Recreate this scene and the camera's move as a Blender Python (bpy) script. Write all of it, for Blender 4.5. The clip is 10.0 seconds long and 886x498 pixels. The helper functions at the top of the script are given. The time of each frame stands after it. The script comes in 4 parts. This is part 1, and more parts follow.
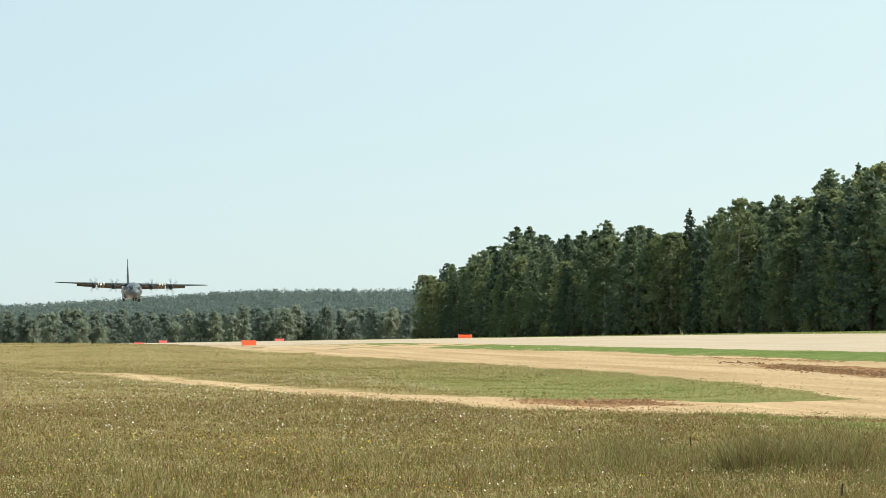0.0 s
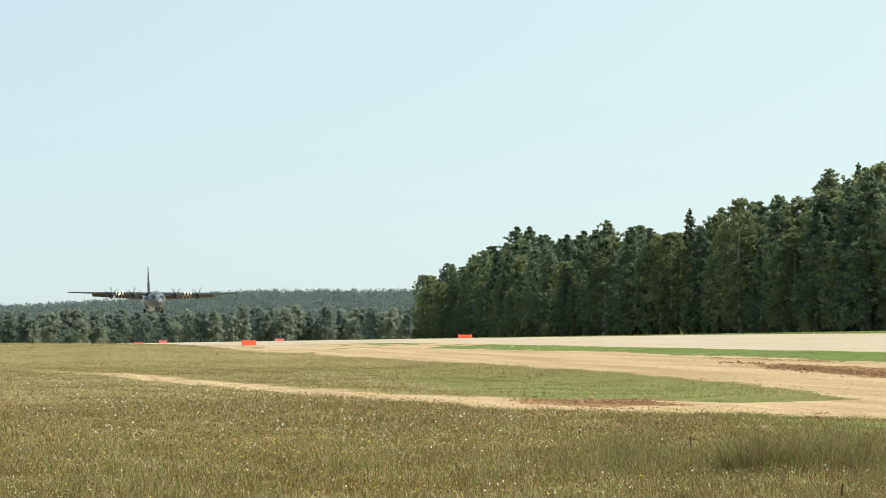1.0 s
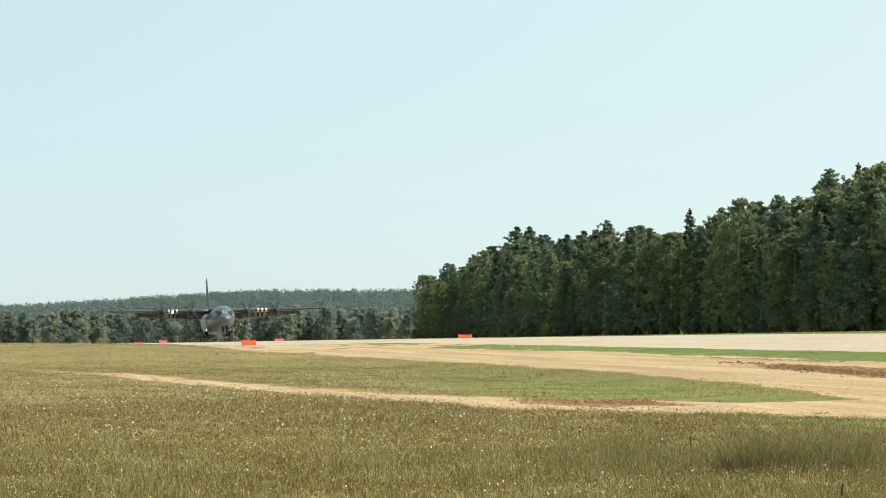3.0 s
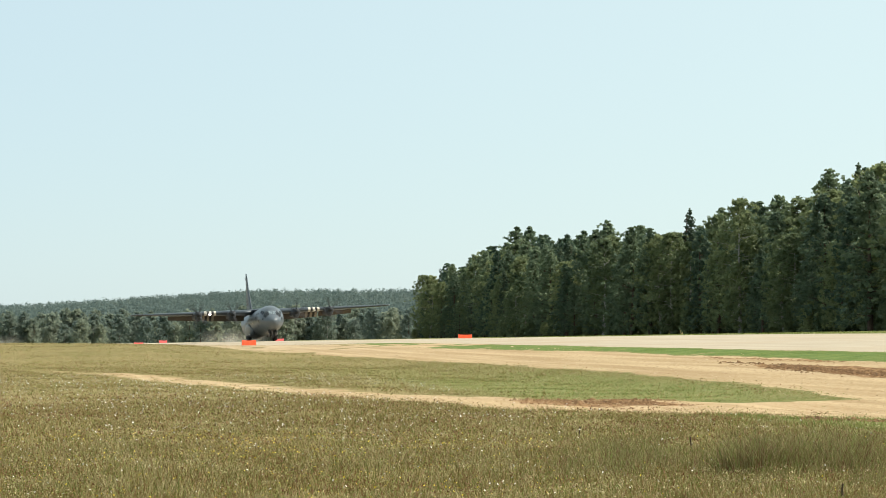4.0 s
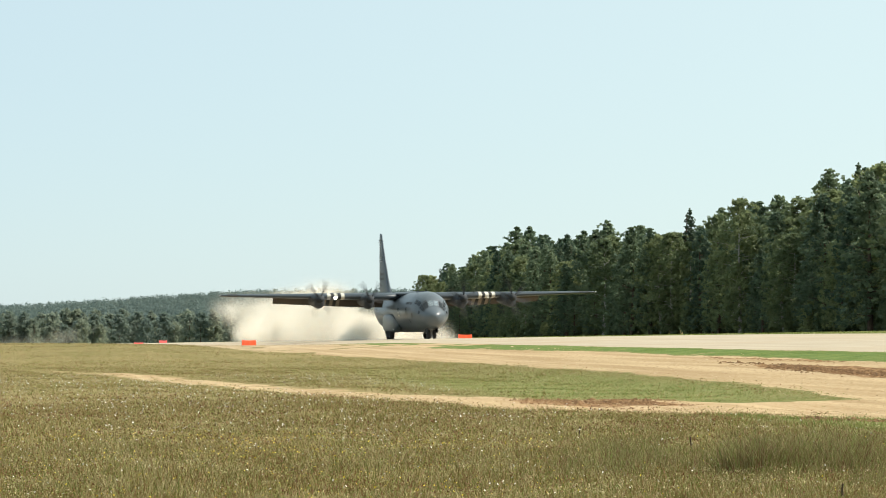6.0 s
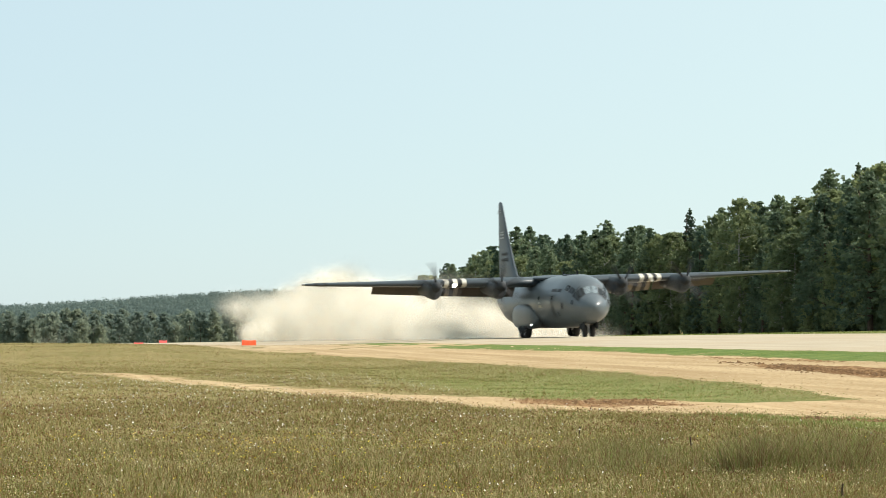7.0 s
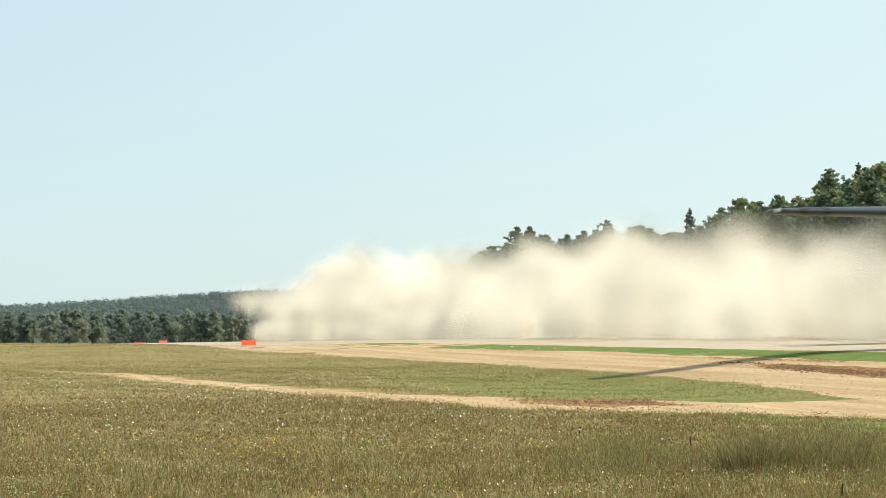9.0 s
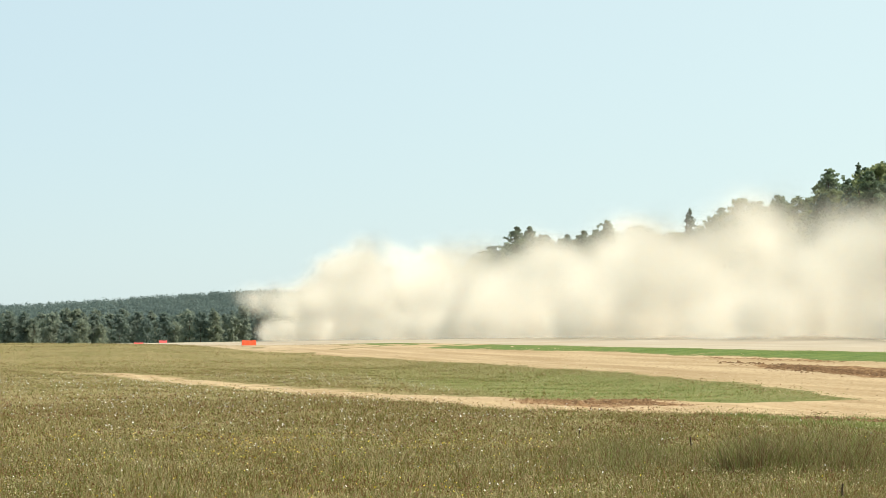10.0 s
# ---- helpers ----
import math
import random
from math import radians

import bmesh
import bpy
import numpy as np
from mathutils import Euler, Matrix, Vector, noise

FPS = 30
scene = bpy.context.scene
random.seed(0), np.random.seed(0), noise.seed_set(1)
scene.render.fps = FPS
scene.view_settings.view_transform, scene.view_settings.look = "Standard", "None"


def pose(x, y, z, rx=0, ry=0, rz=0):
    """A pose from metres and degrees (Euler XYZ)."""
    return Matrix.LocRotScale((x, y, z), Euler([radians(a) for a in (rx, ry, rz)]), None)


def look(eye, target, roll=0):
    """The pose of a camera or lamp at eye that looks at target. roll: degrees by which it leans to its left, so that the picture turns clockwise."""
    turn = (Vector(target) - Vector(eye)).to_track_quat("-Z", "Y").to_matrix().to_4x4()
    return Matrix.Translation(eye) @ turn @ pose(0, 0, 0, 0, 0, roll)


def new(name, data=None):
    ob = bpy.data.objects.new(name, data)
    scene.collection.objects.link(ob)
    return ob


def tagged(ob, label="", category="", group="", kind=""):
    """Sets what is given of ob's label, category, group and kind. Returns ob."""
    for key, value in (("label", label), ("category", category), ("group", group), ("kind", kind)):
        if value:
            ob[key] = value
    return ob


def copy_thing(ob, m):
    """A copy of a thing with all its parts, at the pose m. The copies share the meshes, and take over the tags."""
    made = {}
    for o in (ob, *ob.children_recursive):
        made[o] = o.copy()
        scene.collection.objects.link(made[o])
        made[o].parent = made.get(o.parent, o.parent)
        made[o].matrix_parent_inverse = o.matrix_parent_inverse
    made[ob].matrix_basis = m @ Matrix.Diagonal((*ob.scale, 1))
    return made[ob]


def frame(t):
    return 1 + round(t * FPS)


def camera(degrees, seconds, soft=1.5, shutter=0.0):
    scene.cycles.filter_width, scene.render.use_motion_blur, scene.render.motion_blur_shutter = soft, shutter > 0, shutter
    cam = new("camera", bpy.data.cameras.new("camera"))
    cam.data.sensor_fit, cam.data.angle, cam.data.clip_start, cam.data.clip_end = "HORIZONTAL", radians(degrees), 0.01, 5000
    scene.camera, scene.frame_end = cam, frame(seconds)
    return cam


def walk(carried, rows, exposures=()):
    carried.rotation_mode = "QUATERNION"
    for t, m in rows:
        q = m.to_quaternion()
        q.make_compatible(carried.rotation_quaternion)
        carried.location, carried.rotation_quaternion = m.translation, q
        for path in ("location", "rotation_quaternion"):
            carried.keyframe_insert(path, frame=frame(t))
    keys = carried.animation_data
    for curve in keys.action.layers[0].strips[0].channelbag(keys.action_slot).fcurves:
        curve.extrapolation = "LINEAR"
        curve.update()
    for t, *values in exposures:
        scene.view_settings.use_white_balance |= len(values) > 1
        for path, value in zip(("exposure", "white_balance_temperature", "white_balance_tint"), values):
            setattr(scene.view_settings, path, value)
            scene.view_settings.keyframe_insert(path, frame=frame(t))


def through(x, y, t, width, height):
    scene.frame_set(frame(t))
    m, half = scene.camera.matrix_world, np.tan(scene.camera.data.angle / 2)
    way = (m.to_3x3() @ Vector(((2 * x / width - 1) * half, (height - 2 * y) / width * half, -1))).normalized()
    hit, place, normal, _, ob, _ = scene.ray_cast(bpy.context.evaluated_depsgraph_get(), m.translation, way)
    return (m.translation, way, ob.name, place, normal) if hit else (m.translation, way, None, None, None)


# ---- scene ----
H = 1.7                      # the camera's height over the meadow
cam = camera(19.33, 10.0, soft=0.6, shutter=0.3)
EYE = pose(0, 0, H, 90 + 1.854, 0, 0)
walk(cam, [(0.0, EYE), (10.0, EYE)], exposures=[(0.0, 0.62), (10.0, 0.62)])
scene.cycles.transparent_max_bounces = 128

# ---------------------------------------------------------------- light
SUN_WAY = Vector((1.05, -0.12, 0.98)).normalized()     # towards the sun
SUN_EL = math.asin(SUN_WAY.z)
SUN_AZ = math.atan2(SUN_WAY.x, SUN_WAY.y)
world = bpy.data.worlds.new("sky")
scene.world = world
world.use_nodes = True
wn = world.node_tree
sky = wn.nodes.new("ShaderNodeTexSky")
sky.sky_type = "NISHITA"
sky.sun_disc = False
sky.sun_elevation, sky.sun_rotation = SUN_EL, SUN_AZ
sky.altitude, sky.air_density, sky.dust_density, sky.ozone_density = 400, 1.0, 0.5, 2.5
wn.nodes["Background"].inputs["Strength"].default_value = 0.13
veil = wn.nodes.new("ShaderNodeMix")          # a thin even summer haze before the blue
veil.data_type = "RGBA"
veil.inputs["Factor"].default_value = 0.82
wn.links.new(sky.outputs["Color"], veil.inputs["A"])
where = wn.nodes.new("ShaderNodeTexCoord")
near_sun = wn.nodes.new("ShaderNodeVectorMath")      # the haze scatters more light on the sun's side
near_sun.operation = "DOT_PRODUCT"
near_sun.inputs[1].default_value = SUN_WAY
wn.links.new(where.outputs["Generated"], near_sun.inputs[0])
scatter = wn.nodes.new("ShaderNodeMapRange")
scatter.inputs["From Min"].default_value, scatter.inputs["From Max"].default_value = -0.22, 0.18
wn.links.new(near_sun.outputs["Value"], scatter.inputs["Value"])
haze = wn.nodes.new("ShaderNodeMix")
haze.data_type = "RGBA"
haze.inputs["A"].default_value, haze.inputs["B"].default_value = (2.90, 3.70, 3.95, 1), (3.80, 4.55, 4.40, 1)
wn.links.new(scatter.outputs["Result"], haze.inputs["Factor"])
wn.links.new(haze.outputs["Result"], veil.inputs["B"])
wn.links.new(veil.outputs["Result"], wn.nodes["Background"].inputs["Color"])
sun = new("sun", bpy.data.lights.new("sun", "SUN"))
sun.data.energy, sun.data.angle, sun.data.color = 4.8, radians(0.55), (1.0, 0.93, 0.82)
sun.matrix_world = look((0, 0, 60), Vector((0, 0, 60)) - SUN_WAY)


# ---------------------------------------------------------------- helpers of this scene
def material(name, dark, light, scale=1.0, rough=0.8, bump=0.0, fine=None, metal=0.0, coords="Object", isle=0.0, each=0.0,
             through=0.0, spec=0.3, detail=6.0, odd=None, punch=1.0):
    """Principled surface whose colour runs between two tones by coarse and fine noise, with optional variation per island or object,
    relief, and light passing through thin leaves."""
    m = bpy.data.materials.new(name)
    m.use_nodes = True
    nt = m.node_tree
    N, L = nt.nodes, nt.links
    bs = N["Principled BSDF"]
    tc = N.new("ShaderNodeTexCoord")
    src = tc.outputs[coords]
    na = N.new("ShaderNodeTexNoise")
    na.inputs["Scale"].default_value, na.inputs["Detail"].default_value = scale, detail
    L.new(src, na.inputs["Vector"])
    nb = N.new("ShaderNodeTexNoise")
    nb.inputs["Scale"].default_value, nb.inputs["Detail"].default_value = fine or scale * 9, 4
    L.new(src, nb.inputs["Vector"])
    add = N.new("ShaderNodeMath")
    add.operation = "MULTIPLY_ADD"
    L.new(nb.outputs["Fac"], add.inputs[0])
    add.inputs[1].default_value = 0.6
    half = N.new("ShaderNodeMath")
    half.operation = "MULTIPLY_ADD"
    L.new(na.outputs["Fac"], half.inputs[0])
    half.inputs[1].default_value, half.inputs[2].default_value = punch, 0.2 - 0.5 * punch
    L.new(half.outputs[0], add.inputs[2])
    fac = add.outputs[0]
    for amount, node, out in ((isle, "ShaderNodeNewGeometry", "Random Per Island"), (each, "ShaderNodeObjectInfo", "Random")):
        if amount:
            g = N.new(node)
            k = N.new("ShaderNodeMath")
            k.operation = "MULTIPLY_ADD"
            L.new(g.outputs[out], k.inputs[0])
            k.inputs[1].default_value = amount
            s = N.new("ShaderNodeMath")
            s.operation = "ADD"
            L.new(fac, k.inputs[2])
            L.new(k.outputs[0], s.inputs[0])
            s.inputs[1].default_value = -amount / 2
            fac = s.outputs[0]
    mix = N.new("ShaderNodeMix")
    mix.data_type = "RGBA"
    L.new(fac, mix.inputs["Factor"])
    mix.inputs["A"].default_value, mix.inputs["B"].default_value = (*dark, 1), (*light, 1)
    colour = mix.outputs["Result"]
    if odd:                      # a share of the pieces has a colour of its own
        g = N.new("ShaderNodeNewGeometry")
        w = N.new("ShaderNodeMath")
        w.operation = "MULTIPLY"
        L.new(g.outputs["Random Per Island"], w.inputs[0])
        w.inputs[1].default_value = 57.0
        fr = N.new("ShaderNodeMath")
        fr.operation = "FRACT"
        L.new(w.outputs[0], fr.inputs[0])
        lt = N.new("ShaderNodeMath")
        lt.operation = "LESS_THAN"
        L.new(fr.outputs[0], lt.inputs[0])
        lt.inputs[1].default_value = odd[1]
        o = N.new("ShaderNodeMix")
        o.data_type = "RGBA"
        L.new(lt.outputs[0], o.inputs["Factor"])
        L.new(colour, o.inputs["A"])
        o.inputs["B"].default_value = (*odd[0], 1)
        colour = o.outputs["Result"]
    L.new(colour, bs.inputs["Base Color"])
    bs.inputs["Roughness"].default_value, bs.inputs["Metallic"].default_value = rough, metal
    bs.inputs["Specular IOR Level"].default_value = spec
    if bump:
        b = N.new("ShaderNodeBump")
        b.inputs["Strength"].default_value, b.inputs["Distance"].default_value = min(1, bump), 0.05
        L.new(nb.outputs["Fac"], b.inputs["Height"])
        L.new(b.outputs["Normal"], bs.inputs["Normal"])
    if through:
        tr = N.new("ShaderNodeBsdfTranslucent")
        L.new(colour, tr.inputs["Color"])
        sh = N.new("ShaderNodeMixShader")
        sh.inputs[0].default_value = through
        L.new(bs.outputs[0], sh.inputs[1])
        L.new(tr.outputs[0], sh.inputs[2])
        L.new(sh.outputs[0], N["Material Output"].inputs[0])
    return m


def glow(name, colour, strength):
    m = bpy.data.materials.new(name)
    m.use_nodes = True
    bs = m.node_tree.nodes["Principled BSDF"]
    bs.inputs["Emission Color"].default_value, bs.inputs["Emission Strength"].default_value = (*colour, 1), strength
    return m


def raw_mesh(name, verts, faces, mat, smooth=False):
    """Mesh data from arrays of vertices and of equal-sized faces."""
    verts, faces = np.asarray(verts, dtype=np.float32), np.asarray(faces, dtype=np.int32)
    me = bpy.data.meshes.new(name)
    k = faces.shape[1]
    me.vertices.add(len(verts))
    me.vertices.foreach_set("co", verts.ravel())
    me.loops.add(faces.size)
    me.loops.foreach_set("vertex_index", faces.ravel())
    me.polygons.add(len(faces))
    me.polygons.foreach_set("loop_start", np.arange(0, faces.size, k, dtype=np.int32))
    me.polygons.foreach_set("loop_total", np.full(len(faces), k, dtype=np.int32))
    if smooth:
        me.polygons.foreach_set("use_smooth", np.ones(len(faces), dtype=bool))
    me.materials.append(mat)
    me.update(calc_edges=True)
    me.validate()
    return me


def part(name, bm, mat, parent=None, label="", smooth=False):
    """Links a bmesh as one mesh object, under a thing or a part."""
    me = bpy.data.meshes.new(name)
    bmesh.ops.recalc_face_normals(bm, faces=bm.faces)
    if smooth:
        for f in bm.faces:
            f.smooth = True
    bm.to_mesh(me)
    bm.free()
    me.materials.append(mat)
    ob = new(name, me)
    if parent:
        ob.parent = parent
    if label:
        ob["label"] = label
    return ob


def loft(rings, closed=True, caps=True):
    """A skin through rings of equally many points."""
    bm = bmesh.new()
    rows = [[bm.verts.new(p) for p in r] for r in rings]
    n = len(rows[0])
    for a, b in zip(rows, rows[1:]):
        for i in range(n if closed else n - 1):
            j = (i + 1) % n
            bm.faces.new((a[i], a[j], b[j], b[i]))
    if caps and closed:
        bm.faces.new(rows[0])
        bm.faces.new(rows[-1])
    return bm


def box(size, at, bevel=0.0, turn=None):
    bm = bmesh.new()
    bmesh.ops.create_cube(bm, size=1, matrix=Matrix.Diagonal((*size, 1)))
    if bevel:
        bmesh.ops.bevel(bm, geom=bm.edges, offset=bevel, segments=2, affect="EDGES", profile=0.6)
    bm.transform(Matrix.Translation(at) @ (turn or Matrix()))
    return bm


def lathe(profile, axis="X", at=(0, 0, 0), n=24):
    """A turned body: profile of (along, radius)."""
    rings = []
    for a, r in profile:
        ring = []
        for i in range(n):
            t = 2 * math.pi * i / n
            c, s = r * math.cos(t), r * math.sin(t)
            p = {"X": (a, c, s), "Y": (c, a, s), "Z": (c, s, a)}[axis]
            ring.append(Vector(p) + Vector(at))
        rings.append(ring)
    return loft(rings)


def smooth01(v):
    v = np.clip(v, 0, 1)
    return v * v * (3 - 2 * v)


# ---------------------------------------------------------------- the lie of the land
DEEP = 1.25                  # the plan of the land is drawn shortened by this in depth
HEAD = radians(10.81)        # the runway's heading off the line of sight
PSI = radians(13.43)         # the same in the plan
RX, RY = -10.71, 250.0       # a point on its centre line, in the plan
RUN_HALF = 15.5


def runway_coords(x, y):
    """How far beyond the centre line a place lies, and the y of its foot on that line."""
    y = np.asarray(y) / DEEP
    p = ((x - RX) - (RY - y) * math.tan(PSI)) * math.cos(PSI)
    return p, y - p * math.sin(PSI)


def lie(x, y):
    """The height of the ground."""
    x, y = np.asarray(x, dtype=float), np.asarray(y, dtype=float)
    p, yc = runway_coords(x, y)
    zc = H - 0.2 - 0.0062 * np.minimum(np.logaddexp(0, (yc - 152) / 12) * 12, 480)
    cross = 0.0265 * np.clip(p, -RUN_HALF, 0) + 0.013 * np.clip(p, 0, RUN_HALF) - 0.25 * smooth01((yc - 140) / 60) * smooth01((-8 - p) / 8)
    e = np.maximum(-RUN_HALF - p, 0)
    g = np.maximum(p - RUN_HALF, 0)
    fall = 1.1 - 1.2 * smooth01((yc - 85) / 130)
    z = zc + cross - fall * smooth01(e / 13) + 0.016 * np.minimum(g, 90)
    swell = 0.12 * smooth01((e - 9) / 14) * smooth01((yc - 110) / 80) * (1 - smooth01((yc - 260) / 160))
    z = z + swell
    y = y / DEEP
    far = np.hypot(x, y)
    side = x / np.maximum(y, 1.0)
    z = z - 8 * smooth01((far - 640) / 280) + (47 - 18.5 * smooth01((-0.07 - side) / 0.15)) * smooth01((far - 1500) / 1150)
    return z


def roughness_at(x, y):
    """Small unevenness of the field, off the runway."""
    return 0.035 * np.sin(x * 1.3 + 1.7 * np.sin(y * 0.41)) * np.sin(y * 0.93 + x * 0.37) + 0.05 * np.sin(x * 0.31 + 2) * np.sin(y * 0.23)


def ground_z(x, y):
    p, _ = runway_coords(x, y)
    off = smooth01((np.abs(p) - 25) / 4) * (np.hypot(x, y) < 600)
    return lie(x, y) + roughness_at(x, y) * off


# ---------------------------------------------------------------- materials
M_BARK = material("bark", (0.05, 0.035, 0.025), (0.16, 0.11, 0.08), 3, 0.9, 0.6)
M_BIRCH = material("birch_bark", (0.08, 0.07, 0.06), (0.62, 0.6, 0.55), 2.2, 0.8, 0.3)
M_PINE = material("pine_needles", (0.076, 0.122, 0.085), (0.215, 0.27, 0.152), 0.35, 0.65, isle=0.16, each=0.85, through=0.42, fine=1.5)
M_SPRUCE = material("spruce_needles", (0.05, 0.083, 0.06), (0.15, 0.19, 0.11), 0.4, 0.65, isle=0.16, each=0.3, through=0.25, fine=1.5)
M_LEAF = material("broad_leaves", (0.108, 0.148, 0.078), (0.285, 0.32, 0.15), 0.3, 0.6, isle=0.18, each=0.8, through=0.52, fine=1.5)
# the haze over the valley is put into this paler, greyer foliage colour
M_FARWOOD = material("haze_paled_foliage", (0.165, 0.215, 0.185), (0.30, 0.335, 0.245), 0.08, 0.8, isle=0.10, each=0.9, through=0.6, spec=0.1, fine=0.5)
# aerial haze on the ridge is painted in as a bluish tint
M_RIDGE = material("haze_tinted_ridge_foliage", (0.115, 0.16, 0.155), (0.175, 0.22, 0.195), 0.02, 0.9, isle=0.08, fine=0.12, through=0.5, spec=0.0)


def tone_ramp(name, tones, patch, tuft, isle, through, rough=0.6):
    """Blades whose tone runs over several colours: by wide patches, by the tuft and by the single blade."""
    m = bpy.data.materials.new(name)
    m.use_nodes = True
    N, L = m.node_tree.nodes, m.node_tree.links
    bs = N["Principled BSDF"]
    tc = N.new("ShaderNodeTexCoord")
    total = None
    for scale, amount in ((patch[0], patch[1]), (tuft[0], tuft[1])):
        n = N.new("ShaderNodeTexNoise")
        n.inputs["Scale"].default_value, n.inputs["Detail"].default_value = scale, 3
        L.new(tc.outputs["Object"], n.inputs["Vector"])
        k = N.new("ShaderNodeMath")
        k.operation = "MULTIPLY_ADD"
        L.new(n.outputs["Fac"], k.inputs[0])
        k.inputs[1].default_value = amount
        if total:
            L.new(total, k.inputs[2])
        else:
            k.inputs[2].default_value = 0.5 - 0.5 * (patch[1] + tuft[1] + isle)
        total = k.outputs[0]
    g = N.new("ShaderNodeNewGeometry")
    k = N.new("ShaderNodeMath")
    k.operation = "MULTIPLY_ADD"
    L.new(g.outputs["Random Per Island"], k.inputs[0])
    k.inputs[1].default_value = isle
    L.new(total, k.inputs[2])
    r = N.new("ShaderNodeValToRGB")
    e = r.color_ramp.elements
    while len(e) < len(tones):
        e.new(0.5)
    for q, (at, c) in zip(e, tones):
        q.position, q.color = at, (*c, 1)
    L.new(k.outputs[0], r.inputs["Fac"])
    L.new(r.outputs["Color"], bs.inputs["Base Color"])
    bs.inputs["Roughness"].default_value, bs.inputs["Specular IOR Level"].default_value = rough, 0.1
    tr = N.new("ShaderNodeBsdfTranslucent")
    L.new(r.outputs["Color"], tr.inputs["Color"])
    sh = N.new("ShaderNodeMixShader")
    sh.inputs[0].default_value = through
    L.new(bs.outputs[0], sh.inputs[1])
    L.new(tr.outputs[0], sh.inputs[2])
    L.new(sh.outputs[0], N["Material Output"].inputs[0])
    return m


M_GRASS = tone_ramp("meadow_blades", [(0.0, (0.16, 0.085, 0.038)), (0.22, (0.22, 0.15, 0.06)), (0.40, (0.11, 0.112, 0.027)), (0.6, (0.125, 0.16, 0.036)), (0.78, (0.25, 0.225, 0.08)), (1.0, (0.45, 0.375, 0.20))],
                    (0.35, 0.8), (1.9, 0.9), 1.25, 0.35)
M_HERB = tone_ramp("meadow_herb_leaves", [(0.0, (0.14, 0.056, 0.026)), (0.25, (0.21, 0.12, 0.05)), (0.4, (0.095, 0.10, 0.022)), (0.62, (0.16, 0.19, 0.04)), (0.82, (0.25, 0.25, 0.08)), (1.0, (0.52, 0.44, 0.27))],
                   (0.3, 1.0), (1.4, 1.0), 1.15, 0.3)
M_VERGE = material("verge_blades", (0.08, 0.13, 0.026), (0.23, 0.265, 0.065), 0.3, 0.6, isle=0.5, through=0.35, fine=2)
M_RUSH = tone_ramp("rush_blades", [(0.0, (0.16, 0.085, 0.045)), (0.25, (0.19, 0.15, 0.07)), (0.42, (0.13, 0.155, 0.045)), (0.6, (0.185, 0.215, 0.06)), (0.85, (0.25, 0.215, 0.085)), (1.0, (0.40, 0.32, 0.16))],
                   (0.5, 0.7), (1.6, 0.6), 1.1, 0.3)
M_WHITE_FL = material("white_petals", (0.6, 0.58, 0.5), (0.85, 0.83, 0.78), 5, 0.7, isle=0.5, through=0.3)
M_YELLOW_FL = material("yellow_petals", (0.6, 0.42, 0.03), (0.8, 0.66, 0.08), 5, 0.7, isle=0.5, through=0.3)
M_SEED = material("brown_seed_heads", (0.10, 0.05, 0.025), (0.25, 0.14, 0.07), 5, 0.8, isle=0.6, through=0.2)
M_MUD = material("damp_clods", (0.085, 0.043, 0.017), (0.26, 0.15, 0.068), 3, 0.95, 0.8, isle=0.5)
M_PEBBLE = material("sandy_pebbles", (0.26, 0.175, 0.09), (0.52, 0.40, 0.25), 3, 0.95, 0.4, isle=0.8)
M_STALK = material("dead_stalk", (0.03, 0.02, 0.012), (0.08, 0.055, 0.035), 6, 0.9)
M_ORANGE = material("orange_fabric", (0.78, 0.07, 0.02), (0.95, 0.13, 0.04), 1.2, 0.6, 0.2, through=0.25)
M_PINK = material("sun_bleached_pink_fabric", (0.8, 0.10, 0.10), (0.92, 0.2, 0.18), 1.2, 0.6, 0.2, through=0.25)


